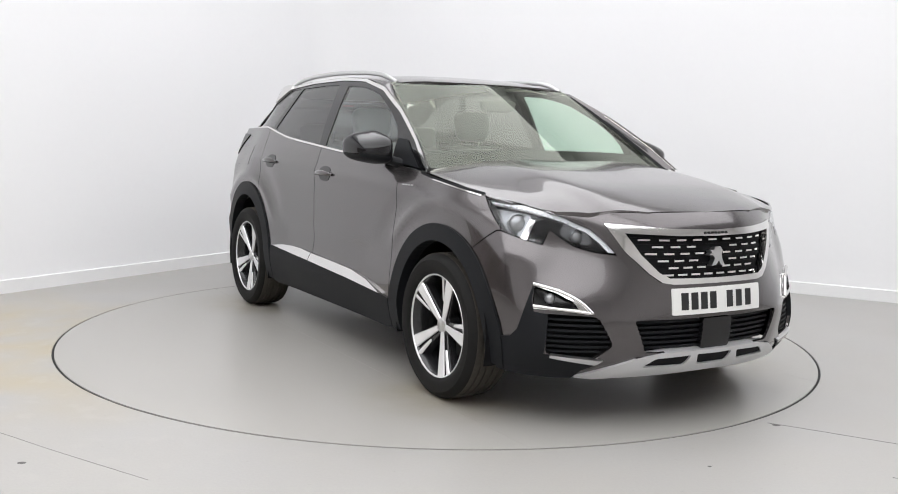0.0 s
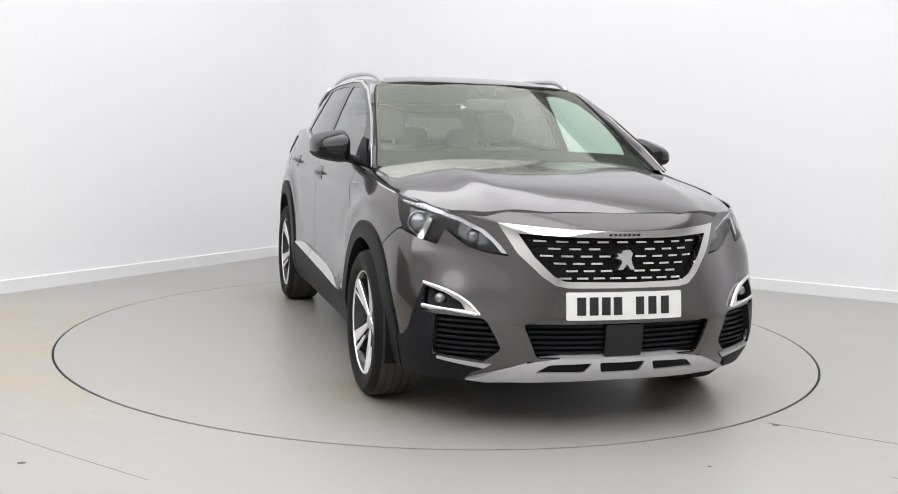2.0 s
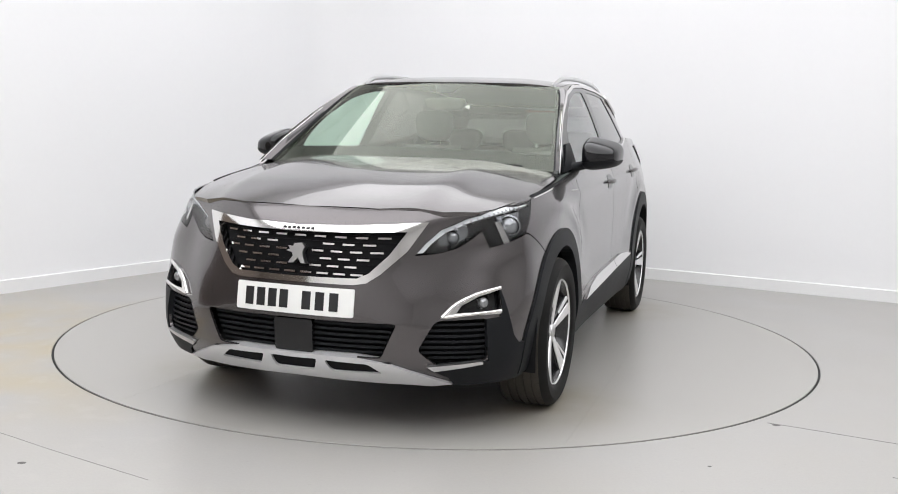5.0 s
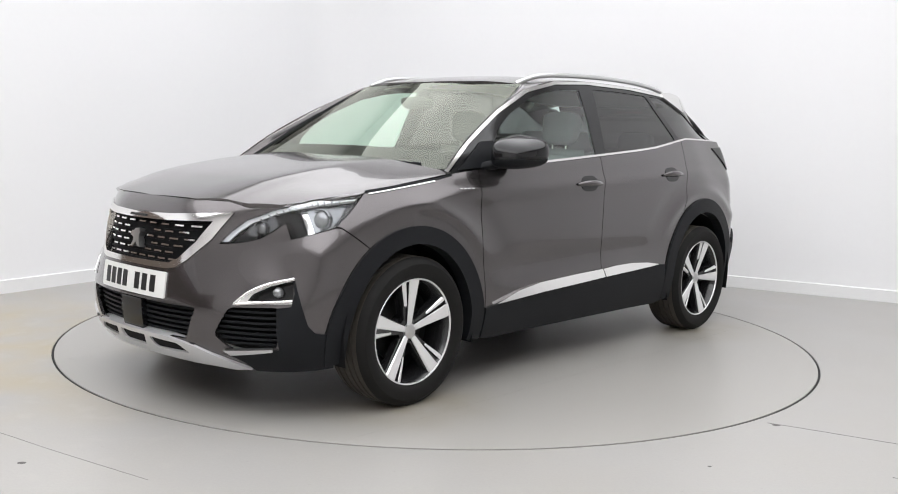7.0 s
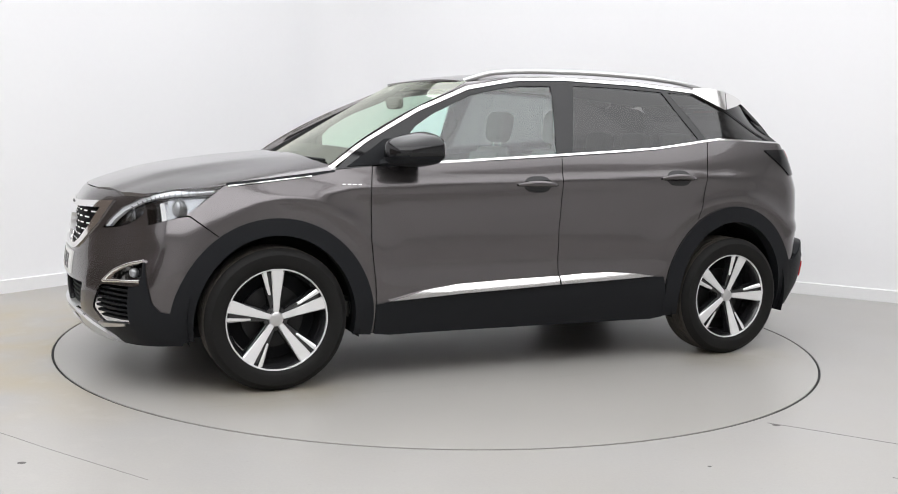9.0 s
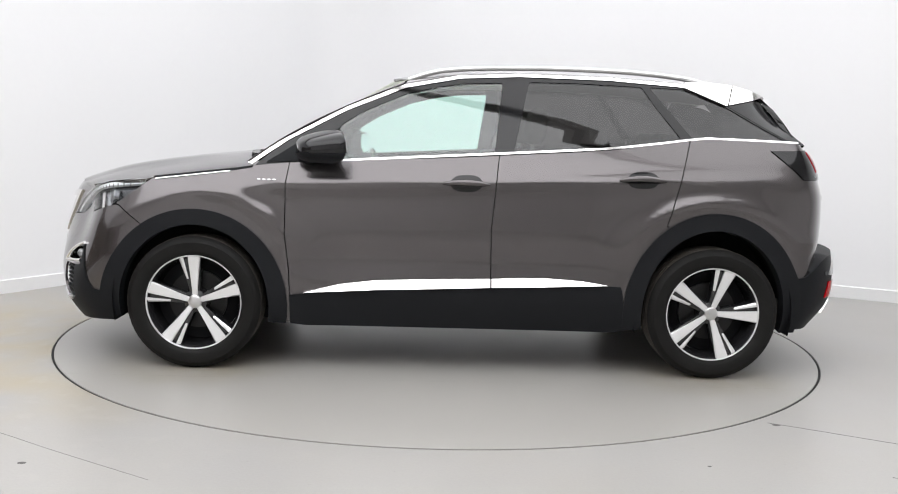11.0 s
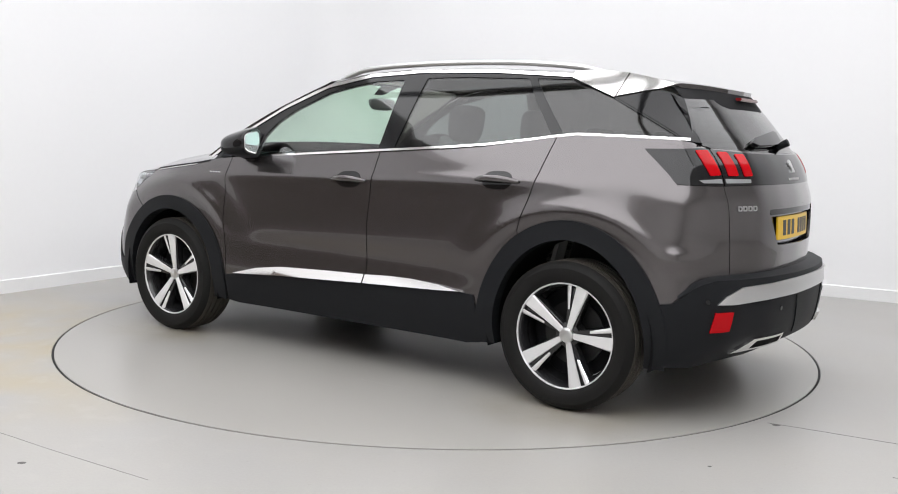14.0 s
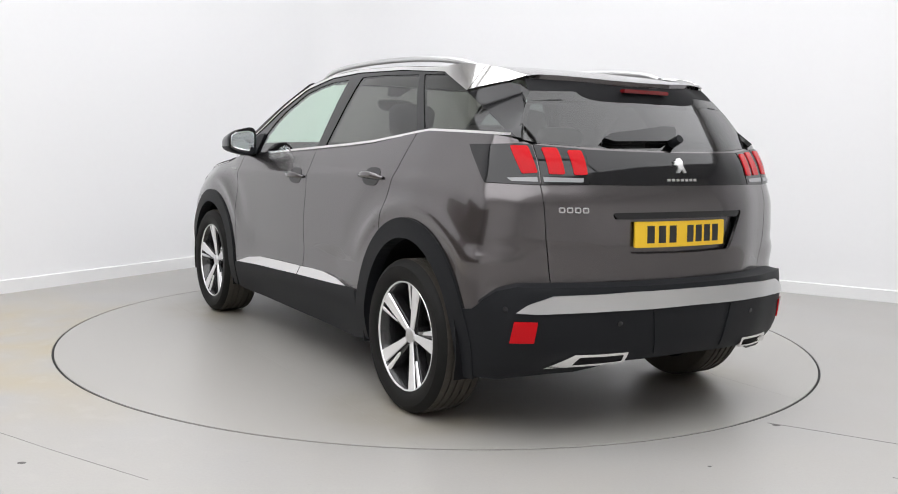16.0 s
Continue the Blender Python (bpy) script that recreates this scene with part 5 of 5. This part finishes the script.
def build_mirrors(car):
    for s in (1, -1):
        def shell(c, r, e, mat, name, parent, label="", cut=None):
            bm = bmesh.new()
            bmesh.ops.create_uvsphere(bm, u_segments=36, v_segments=20, radius=1)
            for v in bm.verts:
                x, y, z = (math.copysign(abs(q) ** e, q) for q in v.co)
                x = max(x, -0.72)
                back = (1 - x) / 2                     # 1 at the rear face
                taper = 0.60 + 0.40 * back
                y2 = y * (0.80 + 0.20 * back)
                v.co = (c[0] + x * r[0] + 0.03 * (-y), c[1] + y2 * r[1], c[2] + (z * taper * (1.02 - 0.17 * y) - 0.10 * y * (1 if z > 0 else -.6) - 0.14 * x) * r[2])
            if cut is not None:
                bmesh.ops.delete(bm, geom=[v for v in bm.verts if (v.co.z > cut[0]) == cut[1]], context="VERTS")
            for v in bm.verts:
                v.co.y *= s
            return part(name, bm, mat, parent, label, angle=60)

        body_ = shell((.685, .948, 1.150), (.128, .106, .086), .58, GLOSSY, "door_mirror", car, "gloss black door mirror")
        # lower shell, glass and arm
        shell((.685, .948, 1.148), (.130, .1075, .087), .58, BLACK, "mirror_base", body_, "black textured plastic lower shell", (1.128, True))
        bm = bmesh.new()
        bmesh.ops.create_uvsphere(bm, u_segments=28, v_segments=12, radius=1)
        for v in bm.verts:
            x, y, z = (math.copysign(abs(q) ** .6, q) for q in v.co)
            v.co = (.592 + x * .004 + .03 * (-y), (.948 + y * .088) * s, 1.157 + z * .060 * (1.02 - .17 * y))
        part("mirror_glass", bm, MIRRORGLASS, body_)
        bm = bmesh.new()
        pts = [(.80, .80, 1.078), (.77, .83, 1.085), (.73, .87, 1.098), (.70, .90, 1.11)]
        part("mirror_arm", tube_bm([(x, y * s, z) for x, y, z in resample(pts, 10)], .032, 12, .75), BLACK, body_)
        patch("sail_panel", [(.985, 1.064), (.705, 1.082), (.685, 1.205), (.78, 1.20)], cabin, BLACK, car, off=0.004, thick=0.006, side=s)


def pad_bm(rx, ry, rz):
    bm = bmesh.new()
    bmesh.ops.create_uvsphere(bm, u_segments=28, v_segments=16, radius=1)
    for v in bm.verts:
        x, y, z = (math.copysign(abs(q) ** .55, q) for q in v.co)
        v.co = (x * rx, y * ry * (1 + .10 * z), z * rz)
    return bm


def build_inside(car):
    def seat(x, y, parent_name="front_seat", w=.25):
        st = part(parent_name, box_bm(x - .28, x + .26, y - w, y + w, .46, .62, .06, 3), CLOTH, car, "grey cloth seat")
        bm = box_bm(-.06, .06, -w, w, 0, .62, .05, 3)
        bmesh.ops.transform(bm, verts=bm.verts, matrix=pose(x - .27, y, .56, 0, -14, 0))
        part("backrest", bm, CLOTH, st, angle=60)
        return st

    for y in (.38, -.38):
        st = seat(.02, y)
        bm = pad_bm(.055, .125, .10)
        bmesh.ops.transform(bm, verts=bm.verts, matrix=pose(-.44, y, 1.29, 0, -8, 0))
        part("headrest", bm, CLOTH, st, angle=60)
        part("headrest_post", tube_bm([(-.42, y - .05, 1.1), (-.435, y - .05, 1.25)], .007, 8), CHROME, st)
        part("headrest_post", tube_bm([(-.42, y + .05, 1.1), (-.435, y + .05, 1.25)], .007, 8), CHROME, st)
    st = seat(-.82, 0, "rear_bench", .60)
    for y in (.42, 0, -.42):
        bm = pad_bm(.045, .125, .08)
        bmesh.ops.transform(bm, verts=bm.verts, matrix=pose(-1.24, y, 1.20, 0, -8, 0))
        part("headrest", bm, CLOTH, st, angle=60)
    bm = box_bm(.62, 1.06, -.70, .70, .70, 1.045, .05, 3)
    dash = part("dashboard", bm, DASH, car, "dark soft-touch dashboard", angle=60)
    part("instrument_hood", box_bm(.60, .80, -.55, -.22, 1.0, 1.085, .03, 3), DASH, dash, angle=60)
    part("touch_screen", box_bm(.60, .62, -.12, .12, .98, 1.09, .008), GLOSSY, dash)
    ring = [(.46 + .05 * math.sin(a), -.38 + .165 * math.cos(a), .97 + .15 * math.sin(a)) for a in (math.tau * k / 36 for k in range(36))]
    wheel = part("steering_wheel", tube_bm(ring, .015, 10, 1, True), DASH, car, "black leather steering wheel")
    part("steering_hub", box_bm(.46, .56, -.45, -.31, .93, 1.01, .03, 3), DASH, wheel, angle=60)
    bm = pad_bm(.018, .12, .036)
    bmesh.ops.transform(bm, verts=bm.verts, matrix=pose(.44, 0, 1.405, 0, 10, 0))
    part("inside_mirror", bm, DASH, car, "black inside mirror", angle=60)
    for s in (1, -1):
        patch("door_card", [(1.70, 1.03), (2.085, 1.06), (2.96, 1.12), (3.577, 1.16), (4.2, 1.2), (4.7, 1.2), (4.7, .62), (3.9, .84), (3.5, .4), (1.9, .4), (1.7, .82)], body, DASH, car, off=-0.06, thick=0.004, step=0.08, side=s)
    part("cabin_floor", box_bm(-1.95, .95, -.72, .72, .30, .40, .02), DASH, car)
    part("load_cover", box_bm(-1.85, -1.10, -.68, .68, 1.02, 1.05, .01), DASH, car)
    part("underbody", box_bm(-1.60, 1.80, -.60, .60, .21, .30, .03), DARK, car, "dark underbody")
    part("floor_pan", box_bm(-.86, .86, -.83, .83, .236, .29, .01), DARK, car)
    part("front_bulkhead", box_bm(1.00, 1.95, -.62, .62, .30, .86, .05), DARK, car)


def build_car():
    car = new("car")
    tagged(car, "grey-brown metallic five-door sport utility car parked on the turntable", "car")
    bumper = build_body(car)
    build_front(car, bumper)
    build_hood(car)
    build_cabin(car)
    build_tail(car)
    build_wheels(car)
    build_mirrors(car)
    build_inside(car)
    return car


CAR = build_car()


def motions():
    walk(TABLE, [(t, pose(0, 0, 0, 0, 0, a)) for t, a in TURN])
    walk(CAR, [(t, pose(0, 0, 0, 0, 0, a) @ pose(*CAR_AT)) for t, a in TURN])


motions()
